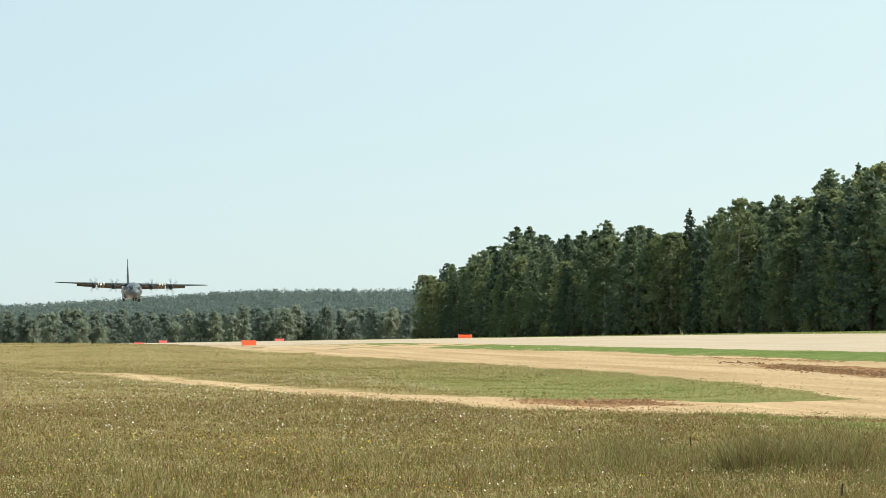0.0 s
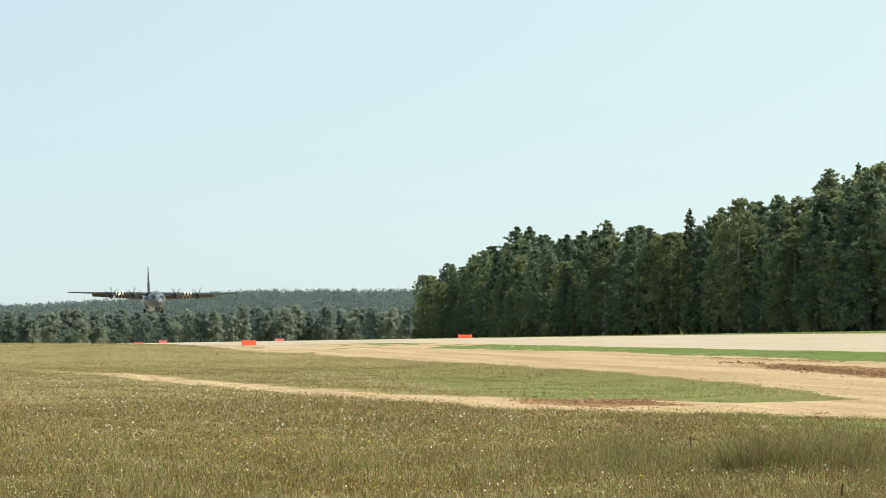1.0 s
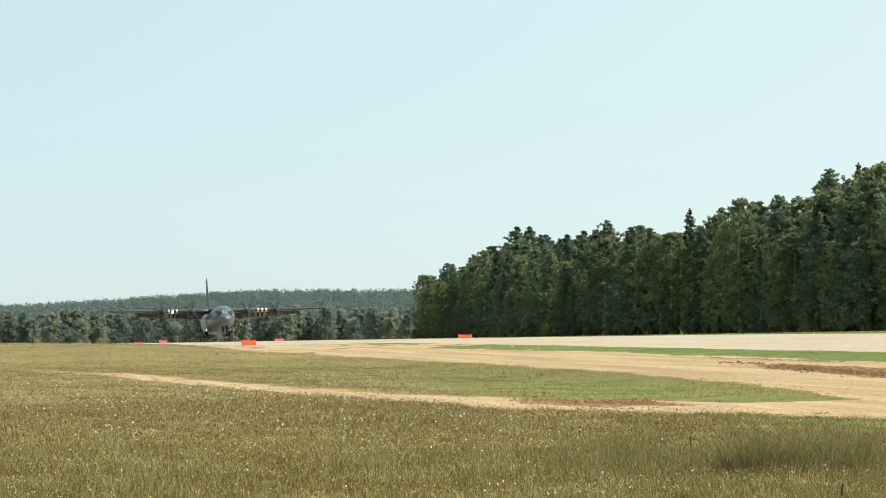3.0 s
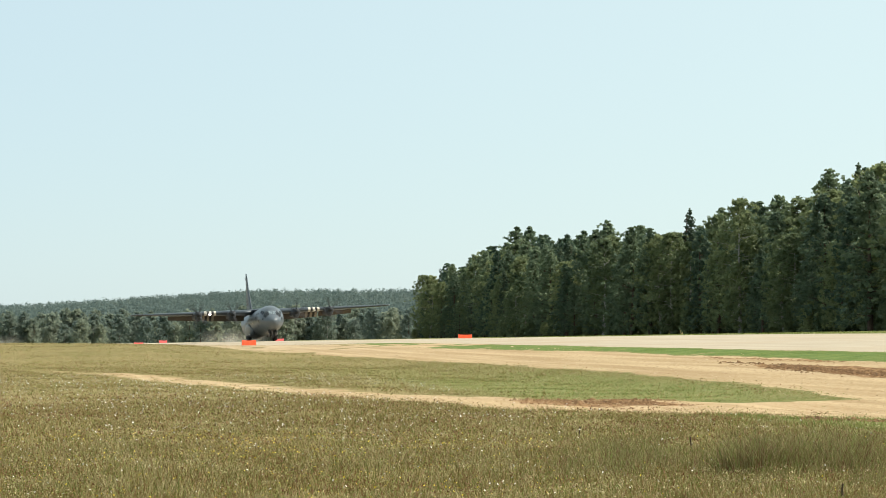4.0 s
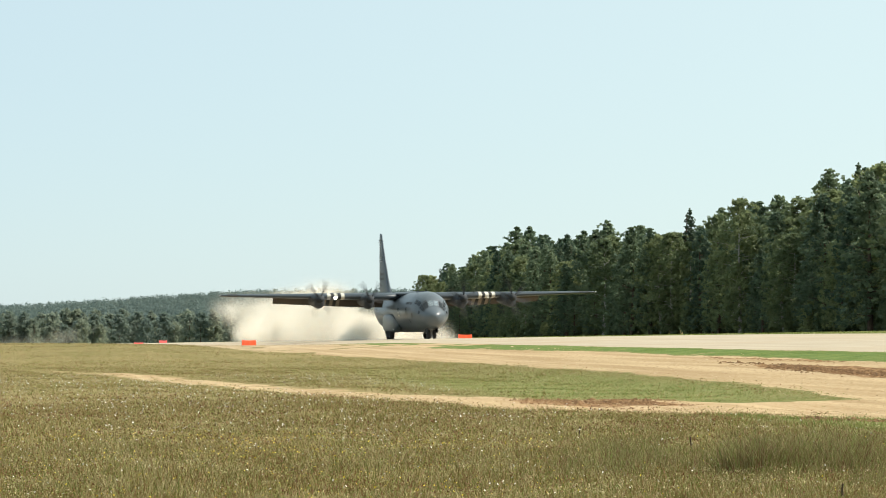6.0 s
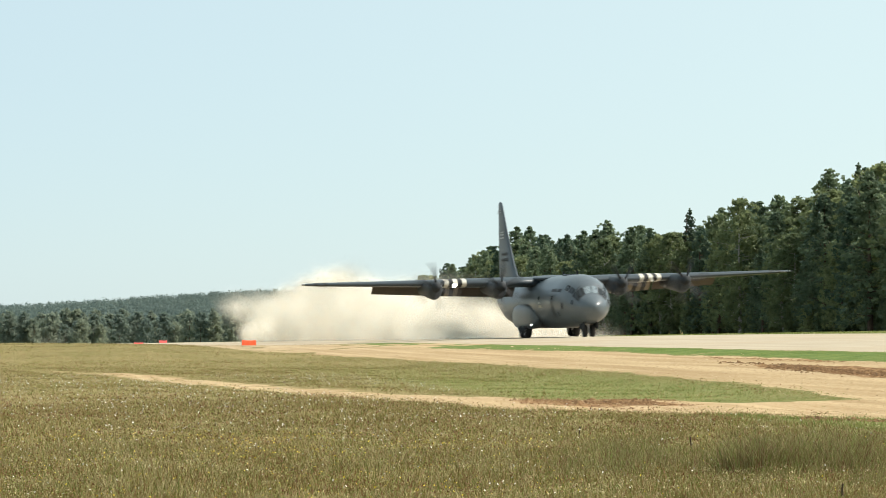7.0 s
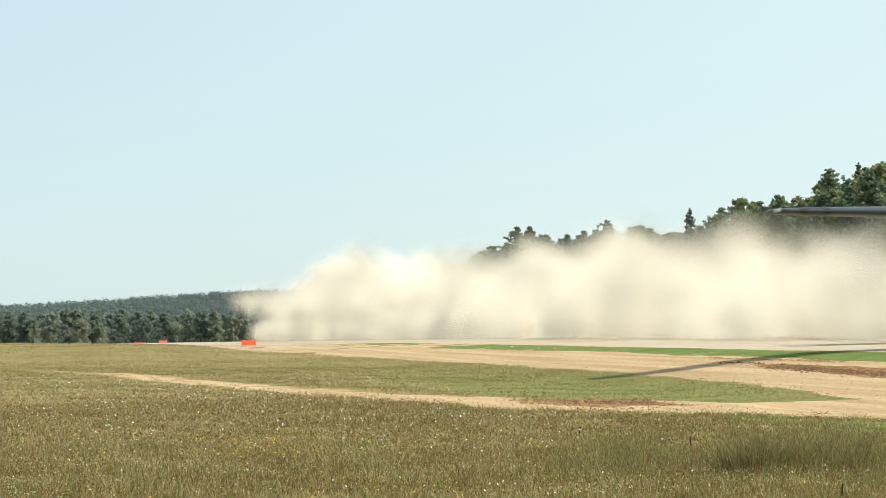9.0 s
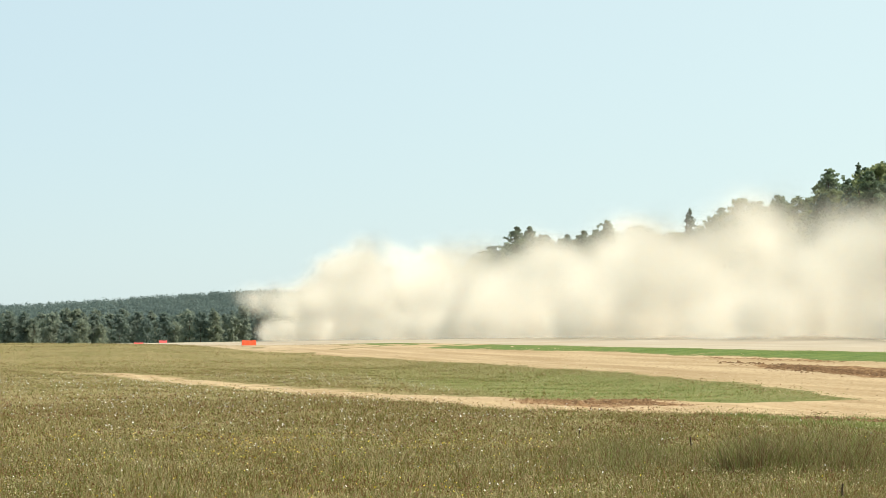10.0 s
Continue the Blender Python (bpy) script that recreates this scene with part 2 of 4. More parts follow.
def ground_material():
    m = bpy.data.materials.new("field_and_sand")
    m.use_nodes = True
    N, L = m.node_tree.nodes, m.node_tree.links
    bs = N["Principled BSDF"]
    bs.inputs["Roughness"].default_value = 0.95
    bs.inputs["Specular IOR Level"].default_value = 0.1
    tc = N.new("ShaderNodeTexCoord")
    at = N.new("ShaderNodeAttribute")
    at.attribute_name = "cover"
    sep = N.new("ShaderNodeSeparateColor")
    L.new(at.outputs["Color"], sep.inputs[0])

    def noise_at(scale, detail=6, stretch=None):
        n = N.new("ShaderNodeTexNoise")
        n.inputs["Scale"].default_value, n.inputs["Detail"].default_value = scale, detail
        if stretch:
            turn = N.new("ShaderNodeMapping")        # first along the strip, then stretched
            turn.inputs["Rotation"].default_value = (0, 0, -HEAD)
            L.new(tc.outputs["Object"], turn.inputs["Vector"])
            mp = N.new("ShaderNodeMapping")
            mp.inputs["Scale"].default_value = stretch
            L.new(turn.outputs[0], mp.inputs["Vector"])
            L.new(mp.outputs[0], n.inputs["Vector"])
        else:
            L.new(tc.outputs["Object"], n.inputs["Vector"])
        return n.outputs["Fac"]

    def blend(fac, a, b):
        x = N.new("ShaderNodeMix")
        x.data_type = "RGBA"
        for sock, v in (("Factor", fac), ("A", a), ("B", b)):
            if isinstance(v, tuple):
                x.inputs[sock].default_value = (*v, 1)
            elif isinstance(v, float):
                x.inputs[sock].default_value = v
            else:
                L.new(v, x.inputs[sock])
        return x.outputs["Result"]

    def ramp(v, lo, hi):
        r = N.new("ShaderNodeMapRange")
        r.interpolation_type = "SMOOTHSTEP"
        r.inputs["From Min"].default_value, r.inputs["From Max"].default_value = lo, hi
        L.new(v, r.inputs["Value"])
        return r.outputs["Result"]

    def add(a, b, k):
        x = N.new("ShaderNodeMath")
        x.operation = "MULTIPLY_ADD"
        L.new(b, x.inputs[0])
        x.inputs[1].default_value = k
        y = N.new("ShaderNodeMath")
        y.operation = "SUBTRACT"
        L.new(a, y.inputs[0])
        y.inputs[1].default_value = k * 0.5
        L.new(y.outputs[0], x.inputs[2])
        return x.outputs[0]

    turf = blend(ramp(noise_at(0.12), 0.35, 0.65), (0.14, 0.12, 0.04), (0.20, 0.16, 0.065))
    turf = blend(ramp(noise_at(2.5), 0.4, 0.75), turf, (0.25, 0.195, 0.09))
    fresh = blend(ramp(noise_at(1.2), 0.3, 0.7), (0.08, 0.125, 0.028), (0.145, 0.18, 0.048))
    turf = blend(sep.outputs["Blue"], turf, fresh)
    streak = noise_at(1.0, 8, (1.6, 0.05, 1))
    tan = blend(ramp(streak, 0.3, 0.7), (0.32, 0.225, 0.12), (0.46, 0.345, 0.20))
    tan = blend(ramp(noise_at(6.0), 0.45, 0.8), tan, (0.28, 0.175, 0.085))
    pale = blend(ramp(streak, 0.3, 0.7), (0.34, 0.285, 0.207), (0.415, 0.355, 0.266))
    pale = blend(ramp(noise_at(0.09, 4), 0.45, 0.75), pale, (0.355, 0.283, 0.192))
    sand = blend(sep.outputs["Green"], tan, pale)
    wet = ramp(add(at.outputs["Alpha"], noise_at(1.6, 8, (1, 0.5, 1)), 1.1), 0.45, 0.75)
    mask = ramp(add(add(sep.outputs["Red"], noise_at(0.9, 8), 1.3), noise_at(6.0, 5), 0.7), 0.36, 0.60)
    soil = blend(ramp(noise_at(4.0, 8), 0.35, 0.65), (0.13, 0.066, 0.027), (0.30, 0.175, 0.08))
    L.new(blend(wet, blend(mask, turf, sand), soil), bs.inputs["Base Color"])
    b = N.new("ShaderNodeBump")
    b.inputs["Strength"].default_value, b.inputs["Distance"].default_value = 0.8, 0.06
    L.new(noise_at(5.0, 8), b.inputs["Height"])
    L.new(b.outputs["Normal"], bs.inputs["Normal"])
    return m


M_GROUND = ground_material()

# ---------------------------------------------------------------- the ground
# edges of the two dirt tracks, as distances from the runway's centre line over the way along it
TRACK_NEAR = (50, 57, 61, 66, 74, 84, 96, 115, 141, 150, 200, 320)
TRACK_EDGE = (-26.6, -25.9, -25.3, -24.9, -24.3, -24.0, -23.9, -24.7, -26.5, -28.0, -26.0, -24.0)
VERGE_AT = (50, 68, 85, 99, 114, 132, 160, 210)
VERGE_LOW = (-19.9, -19.7, -19.5, -19.2, -19.9, -20.4, -19.0, -17.5)
PATH_AT = (40, 47.5, 52, 54, 57, 59.5, 62, 69, 75, 85, 95, 103, 130)
PATH_UP = (-20.0, -22.5, -24.2, -25.2, -26.2, -28.5, -33.0, -34.8, -36.9, -38.2, -40.3, -43.8, -55.0)
PATH_LOW = (-28.5, -29.8, -32.5, -35.7, -36.5, -37.0, -37.3, -38.1, -39.4, -40.6, -42.5, -45.0, -58.0)


def lattice(x, y, seed):
    v = np.sin(x * 127.1 + y * 311.7 + seed * 74.7) * 43758.5453
    return v - np.floor(v)


def vnoise(x, y, size, seed=0):
    """Smooth value noise from 0 to 1, with cells of the given size."""
    x, y = np.asarray(x) / size, np.asarray(y) / size
    i, j = np.floor(x), np.floor(y)
    u, v = smooth01(x - i), smooth01(y - j)
    a = lattice(i, j, seed) * (1 - u) + lattice(i + 1, j, seed) * u
    b = lattice(i, j + 1, seed) * (1 - u) + lattice(i + 1, j + 1, seed) * u
    return a * (1 - v) + b * v


def edge_wave(x, y):
    return 0.5 * np.sin(y * 0.33 + x * 0.2) + 0.35 * np.sin(y * 0.9 + 1 + x * 0.7) + 0.2 * np.sin(y * 2.3 + 2 + x)


def cover(x, y):
    """How sandy, how pale and how freshly green the ground is."""
    p, yc = runway_coords(x, y)
    w = edge_wave(x, y)

    def strip(lo, hi, soft, wob):
        return smooth01((p - lo - wob * w) / soft + 0.5) * smooth01((hi + wob * w - p) / soft + 0.5)

    live = (yc > 25) & (yc < 640)
    run = strip(-16.8, 15.5, 0.5, 0.25) * live
    track = strip(np.interp(yc, TRACK_NEAR, TRACK_EDGE), np.interp(yc, VERGE_AT, VERGE_LOW), 0.9, 0.22) * (yc < 330) * (yc > 20)
    path = strip(np.interp(yc, PATH_AT, PATH_LOW), np.interp(yc, PATH_AT, PATH_UP), 1.1, 0.18) * (yc > 20) * (yc < 125)
    path = path * (1 - 0.36 * smooth01((yc - 57) / 8) - 0.2 * smooth01((yc - 90) / 12))
    verge = strip(np.interp(yc, VERGE_AT, VERGE_LOW), -16.8, 0.6, 0.3) * live
    sand = np.maximum(np.maximum(run, track), path)
    bare = smooth01((0.55 * vnoise(x, y, 2.2, 5) + 0.45 * vnoise(p, yc, 7.0, 6) - 0.47) * 7)
    sand = np.maximum(sand, bare * verge * (0.25 + 0.75 * smooth01((yc - 95) / 40)) * (yc > 84))
    tufted = smooth01((vnoise(x, y, 1.7, 8) - 0.62) * 6) * smooth01((yc - 118) / 20)       # grass coming up in the far track
    sand = sand * (1 - 0.8 * tufted * (p < -17.5))
    pale = np.clip(run + track * smooth01((yc - 110) / 120) * 0.6, 0, 1)
    wedge = strip(-33, np.interp(yc, TRACK_NEAR, TRACK_EDGE), 4, 0.3) * smooth01((125 - yc) / 60)
    green = np.clip(verge * 1.0 + 0.55 * wedge + (p > 15) * (p < 60) * 0.5, 0, 1)
    y = np.asarray(y) / DEEP
    d1 = np.hypot((x - 3.9) / 2.3, (y - 51.2) / 2.1 - 0.12 * np.sin(x * 3))
    wide = 0.22 + 0.62 * smooth01((77 - yc) / 14)
    d2 = np.hypot((p + 21.3 + 0.5 * smooth01((70 - yc) / 8) + 0.1 * np.sin(yc * 2)) / wide, np.maximum(0, np.abs(yc - 66) - 6) / 5)
    rut = np.hypot((p + 19.9 + 0.08 * np.sin(yc * 1.5)) / 0.22, np.maximum(0, np.abs(yc - 77) - 4) / 3)
    mud = np.maximum(np.maximum(smooth01((1.3 - d1) * 1.5), smooth01((1.3 - d2) * 1.6)), 0.9 * smooth01((1.3 - rut) * 1.5))
    return sand, pale, green, mud


def make_ground():
    inner = np.linspace(-13, 13, 330)
    outer = np.concatenate([np.linspace(-180, -14, 60), inner, np.linspace(14, 180, 60)])
    ang = np.radians(outer[:-1])
    rad = np.concatenate([[0.01, 1, 4, 9, 14, 18], np.exp(np.linspace(math.log(22), math.log(880), 420)), np.exp(np.linspace(math.log(910), math.log(4900), 60))])
    R, A = np.meshgrid(rad, ang, indexing="ij")
    X, Y = R * np.sin(A), R * np.cos(A) - 3 * np.exp(-R / 4)
    Z = ground_z(X, Y)
    nr, na = R.shape
    idx = np.arange(nr * na).reshape(nr, na)
    a, b = idx[:-1], idx[1:]
    quads = np.stack([a, b, np.roll(b, -1, 1), np.roll(a, -1, 1)], -1).reshape(-1, 4)
    me = raw_mesh("ground", np.stack([X, Y, Z], -1).reshape(-1, 3), quads, M_GROUND, smooth=True)
    s, pl, g, mud = cover(X.ravel(), Y.ravel())
    at = me.color_attributes.new("cover", "FLOAT_COLOR", "POINT")
    at.data.foreach_set("color", np.stack([s, pl, g, mud], -1).astype(np.float32).ravel())
    return tagged(new("ground", me), "rolling meadow with a pale sand landing strip and tan dirt tracks", "ground", kind="structure")


make_ground()


# ---------------------------------------------------------------- trees
def tufts(centres, radii, count, size, rng, core=0.2, loose=0.55):
    """Leaf sprays on the shell of each tuft, facing outwards, with larger ones in its heart."""
    n = len(centres) * count
    w = rng.normal(size=(n, 3))
    w /= np.linalg.norm(w, axis=1)[:, None]
    inner = rng.random(n) < core
    r = np.repeat(np.asarray(radii), count, 0)
    c = np.repeat(centres, count, 0) + w * r * np.where(inner, rng.uniform(0.2, 0.6, n), rng.uniform(0.7, 1.12, n))[:, None]
    k = w / r * r.mean() + rng.normal(size=(n, 3)) * loose + (0, 0, 0.25)
    k /= np.linalg.norm(k, axis=1)[:, None]
    u = np.cross(k, rng.normal(size=(n, 3)))
    u /= np.linalg.norm(u, axis=1)[:, None]
    v = np.cross(k, u)
    s = (np.repeat(np.broadcast_to(size, len(centres)), count) * rng.uniform(0.6, 1.35, n) * np.where(inner, 1.7, 1))[:, None]
    V = np.stack([c - u * s * 0.5 - v * s * 0.4, c - u * s * 0.4 + v * s * 0.4, c + u * s * 0.75], 1).reshape(-1, 3)
    return V, np.arange(n * 3).reshape(-1, 3)


def tree_envelope(kind, h, f):
    """The crown's reach at a fraction f of its height."""
    if kind == "spruce":
        return (1 - f) ** 0.85 * h * 0.17 + 0.1
    if kind == "pine":
        return h * 0.20 * np.clip(1.0 - f ** 1.9, 0, 1) ** 0.75 * (0.72 + 0.28 * smooth01(f / 0.3)) + 0.12
    return h * 0.23 * np.sqrt(np.clip(1 - (2 * f - 0.8) ** 2 / 1.5, 0.01, 1))


def tree_meshes(kind, h, low, seed, limbs=60, per=26, size=0.25, grain=0.5, mat=None):
    """Trunk with limbs, and crown, of one tree: limbs in swelling groups, each carrying tufts of foliage."""
    rng = np.random.default_rng(seed)
    f = ((np.arange(limbs) + rng.uniform(0, 1, limbs)) / limbs) ** (0.75 if kind == "spruce" else 0.85)
    f = np.clip(f, 0, 0.985)
    z = low + f * (h - low)
    a = np.arange(limbs) * 2.4 + rng.normal(size=limbs) * 0.5
    swell = np.zeros(limbs)                      # the crown bulges where strong boughs reach out
    for q in range(11):
        fa, aa = (q + rng.random()) / 11, rng.uniform(0, 6.283)
        gap = np.abs((a - aa + math.pi) % (2 * math.pi) - math.pi)
        swell = np.maximum(swell, np.exp(-((f - fa) / 0.085) ** 2 - (gap / 0.75) ** 2))
    bulge = {"spruce": 0.12, "pine": 0.42, "leafy": 0.38}[kind]
    r = tree_envelope(kind, h, f) * rng.uniform(0.72, 1.02, limbs) * (1 - bulge * 0.6 + bulge * 1.3 * swell)
    rise = {"spruce": -0.25, "pine": 0.15, "leafy": 0.12}[kind]
    ends = np.stack([r * np.cos(a), r * np.sin(a), np.minimum(z + r * rise, h - 0.2)], -1)
    cs, rs = [], []
    for q in range(5):                           # tufts from the tip back along the limb and on its side twigs
        back = 1 - q * 0.17
        c = ends * (back, back, 1) - np.stack([0 * r, 0 * r, r * rise * (1 - back)], -1)
        cs.append(c + rng.normal(size=(limbs, 3)) * (0.08 + 0.13 * r)[:, None] * (1, 1, 0.35 if kind == "spruce" else 0.6))
        g = grain * rng.uniform(0.55, 1.3, limbs) * np.clip(r / (0.1 * h) + 0.25, 0.35, 1)
        rs.append(np.stack([g, g, g * {"spruce": 0.5, "pine": 0.7, "leafy": 1.1}[kind]], -1))
    if kind == "spruce":                         # a pointed leader, or a rounded ragged top
        down = np.linspace(0, 0.10 * h, 8)
        out = down * 0.15
    else:
        down = rng.uniform(0.01, 0.10, 8) * h
        out = down * 0.55
    cs.append(np.stack([rng.normal(size=8) * out, rng.normal(size=8) * out, h - down], -1))
    g = 0.12 + down * 0.13
    rs.append(np.stack([g, g, g * 1.2], -1))
    cs, rs = np.concatenate(cs), np.concatenate(rs)
    # valley crowns: no heart sprays and looser facing, for a haze-like low contrast
    V, F = tufts(cs, rs, per, size * np.clip(rs[:, 0] / (grain * 0.6), 0.5, 1.2), rng, 0.0 if mat else 0.2, 1.5 if mat else 0.6)
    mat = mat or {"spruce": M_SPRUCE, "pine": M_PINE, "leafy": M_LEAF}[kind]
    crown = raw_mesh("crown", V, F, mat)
    bm = bmesh.new()
    bend = rng.normal(size=2) * 0.25

    def tube(a, b, ra, rb, n=6):
        d = (b - a).normalized()
        s = d.orthogonal().normalized()
        t = d.cross(s)
        ring = [[bm.verts.new(p + (s * math.cos(k * 6.283 / n) + t * math.sin(k * 6.283 / n)) * q) for k in range(n)] for p, q in ((a, ra), (b, rb))]
        for k in range(n):
            bm.faces.new((ring[0][k], ring[0][(k + 1) % n], ring[1][(k + 1) % n], ring[1][k]))

    steps = 6
    base = h * 0.013 + 0.05

    def axis(q):
        return Vector((bend[0] * math.sin(q * 3), bend[1] * math.sin(q * 2.3), q * h * 0.96 - 0.3 * (q == 0)))

    for i in range(steps):
        tube(axis(i / steps), axis((i + 1) / steps), base * (1 - i / steps) + 0.02, base * (1 - (i + 1) / steps) + 0.02, 8)
    for k in range(0, limbs, 3):
        q = max(0.05, (ends[k][2] - 0.6) / h / 0.96)
        tube(axis(min(q, 0.95)), Vector(ends[k]), 0.06, 0.015, 4)
    trunk = bpy.data.meshes.new("trunk")
    bm.to_mesh(trunk)
    bm.free()
    trunk.materials.append(M_BIRCH if (kind == "leafy" and seed % 2) else M_BARK)
    return trunk, crown


TREE_WORDS = {"pine": ("pine_tree", "tall dark green pine at the edge of the forest", "pine"),
              "spruce": ("spruce_tree", "slender pointed dark spruce in the forest edge", "spruce"),
              "leafy": ("birch_tree", "broad olive-green birch standing in the forest edge", "birch")}


def make_tree(kind, h, low, seed, limbs, per, size, grain=0.5, words=None, group="forest edge beside the strip", mat=None):
    name, label, cat = words or TREE_WORDS[kind]
    root = tagged(new(name), label, cat, group)
    trunk, crown = tree_meshes(kind, h, low, seed, limbs, per, size, grain, mat)
    for n, me in (("trunk", trunk), ("crown", crown)):
        ob = new(n, me)
        ob.parent = root
    return root


def plant(proto, used, x, y, s, turn):
    """A tree at a place of the plan."""
    y = y * DEEP
    m = Matrix.Translation((x, y, float(lie(x, y)) - 0.1)) @ Matrix.Rotation(turn, 4, "Z")
    if id(proto) not in used:
        used.add(id(proto))
        ob = proto
        ob.matrix_basis = m
    else:
        ob = copy_thing(proto, m)
    wide = s * (1.12 + 0.2 * (1 - min(s, 1.0)))
    ob.scale = (wide, wide, s * (0.94 + 0.12 * random.random()))
    return ob


def make_forest():
    rng = random.Random(5)
    kinds = {"pine": [make_tree("pine", 20, 0.5, k, 125, 15, 0.25, 0.36) for k in (1, 2, 3, 4)],
             "spruce": [make_tree("spruce", 21, 0.4, k, 120, 14, 0.24, 0.34) for k in (11, 12)],
             "leafy": [make_tree("leafy", 18, 0.6, k, 125, 15, 0.23, 0.36) for k in (21, 22, 23)]}
    back_kinds = {"pine": [make_tree("pine", 20, 3.0, k, 80, 12, 0.31, 0.42) for k in (5, 6, 7, 8)],
                  "spruce": [make_tree("spruce", 21, 3.0, k, 80, 12, 0.28, 0.40) for k in (13, 14)],
                  "leafy": [make_tree("leafy", 18, 2.5, k, 80, 12, 0.30, 0.42) for k in (24, 25)]}
    used = set()
    # the edge runs beside the strip, from its far corner to past the camera
    x0, y0, x1, y1 = -7.0, 600.0, 66.0, 215.0
    length = math.hypot(x1 - x0, y1 - y0)
    dx, dy = (x1 - x0) / length, (y1 - y0) / length
    # the last two, lower rows stand hidden, added to block the sun from behind
    for row, (back, step, mix) in enumerate(((0, 4.6, (0.5, 0.08, 0.42)), (5.0, 5.5, (0.55, 0.15, 0.30)), (11, 5.0, (0.6, 0.2, 0.2)), (17, 5.0, (0.7, 0.2, 0.1)), (24, 6.0, (1.0, 0.0, 0.0)), (31, 6.0, (1.0, 0.0, 0.0)))):
        s = rng.uniform(0, 3)
        while s < length + 10:
            q = back + rng.uniform(-2, 2) + 4 * math.sin(s * 0.03)
            x, y = x0 + dx * s - dy * q, y0 + dy * s + dx * q
            r = rng.random()
            kind = "pine" if r < mix[0] else "spruce" if r < mix[0] + mix[1] else "leafy"
            size = rng.uniform(0.42, 1.08) * 0.86 if row == 0 else rng.uniform(0.80, 1.07) * 0.95 * (0.68 if row > 3 else 1)
            size *= 0.93 + 0.17 * math.sin(s * 0.021 + 1.1)
            size *= 1 + 0.30 * float(smooth01((x / y + 0.005) / 0.04) * (1 - smooth01((x / y - 0.125) / 0.03)))
            size *= 1 + 0.05 * float(smooth01((x / y - 0.135) / 0.02)) + 0.05 * float(smooth01((x / y - 0.125) / 0.015))
            size *= 1 + 0.14 * math.exp(-((x / y / DEEP - 0.062) / 0.022) ** 2)
            size *= 0.88 if kind == "spruce" else 1.0
            plant(rng.choice((back_kinds if row else kinds)[kind]), used, x, y, size, rng.uniform(0, 6.28))
            s += step * rng.uniform(0.7, 1.3)
    bush = make_tree("leafy", 4.5, 0.0, 27, 26, 16, 0.28, 0.42, ("hazel_bush", "dark leafy bush in the undergrowth of the forest edge", "bush"), "undergrowth of the forest edge")
    s = 0.0
    while s < length + 6:
        q = rng.uniform(-1.5, 4.5) + 4 * math.sin(s * 0.03)
        plant(bush, used, x0 + dx * s - dy * q, y0 + dy * s + dx * q, rng.uniform(0.5, 1.15), rng.uniform(0, 6.28))
        s += rng.uniform(1.5, 3.2)
    for i in range(14):          # the end of the wood that faces back up the strip
        x, y = x0 + 4 + i * 5, y0 + 6 + rng.uniform(-4, 4)
        plant(rng.choice(back_kinds["pine"]), used, x, y, rng.uniform(0.8, 1.0), rng.uniform(0, 6.28))


make_forest()


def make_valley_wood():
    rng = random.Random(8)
    words = ("valley_tree", "tree of the woods in the valley, its grey-green paled for haze", "tree")
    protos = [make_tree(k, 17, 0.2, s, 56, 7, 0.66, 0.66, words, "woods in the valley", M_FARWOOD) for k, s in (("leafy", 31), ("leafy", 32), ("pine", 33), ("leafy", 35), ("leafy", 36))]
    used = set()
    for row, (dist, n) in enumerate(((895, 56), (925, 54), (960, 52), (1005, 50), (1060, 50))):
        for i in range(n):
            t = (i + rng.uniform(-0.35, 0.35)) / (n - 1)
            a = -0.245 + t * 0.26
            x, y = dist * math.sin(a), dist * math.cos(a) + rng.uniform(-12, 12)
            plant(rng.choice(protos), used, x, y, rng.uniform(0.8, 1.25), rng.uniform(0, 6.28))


make_valley_wood()


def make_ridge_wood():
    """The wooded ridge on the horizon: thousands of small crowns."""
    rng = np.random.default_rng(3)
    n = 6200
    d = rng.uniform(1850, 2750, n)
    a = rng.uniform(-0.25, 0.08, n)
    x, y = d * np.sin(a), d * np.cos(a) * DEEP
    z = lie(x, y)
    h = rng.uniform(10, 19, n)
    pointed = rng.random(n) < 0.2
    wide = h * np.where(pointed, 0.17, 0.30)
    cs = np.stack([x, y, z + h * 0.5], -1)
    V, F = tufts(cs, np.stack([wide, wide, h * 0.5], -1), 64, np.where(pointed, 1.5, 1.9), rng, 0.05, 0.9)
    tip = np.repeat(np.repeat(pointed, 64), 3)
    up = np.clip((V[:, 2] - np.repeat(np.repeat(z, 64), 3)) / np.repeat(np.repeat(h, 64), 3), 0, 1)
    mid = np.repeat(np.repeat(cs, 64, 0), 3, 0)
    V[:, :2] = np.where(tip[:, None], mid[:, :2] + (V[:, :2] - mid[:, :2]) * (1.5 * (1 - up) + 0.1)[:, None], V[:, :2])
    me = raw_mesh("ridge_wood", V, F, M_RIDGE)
    tagged(new("ridge_wood", me), "woods covering the far ridge, tinted blue-green for haze", "forest", kind="stuff")


make_ridge_wood()


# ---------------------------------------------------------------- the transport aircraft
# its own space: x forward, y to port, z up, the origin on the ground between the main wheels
# same grey as the fuselage, darkened to hold the shade on the fin
M_PAINT = material("shade_darkened_airframe_paint", (0.033, 0.044, 0.053), (0.056, 0.069, 0.080), 0.7, 0.42, 0.02, fine=9, spec=0.35)
# lighter copy of that grey, for the fuselage and wheel fairings
M_BODY = material("lighter_grey_fuselage_paint", (0.066, 0.083, 0.096), (0.104, 0.123, 0.137), 0.5, 0.36, 0.02, fine=6, spec=0.5)
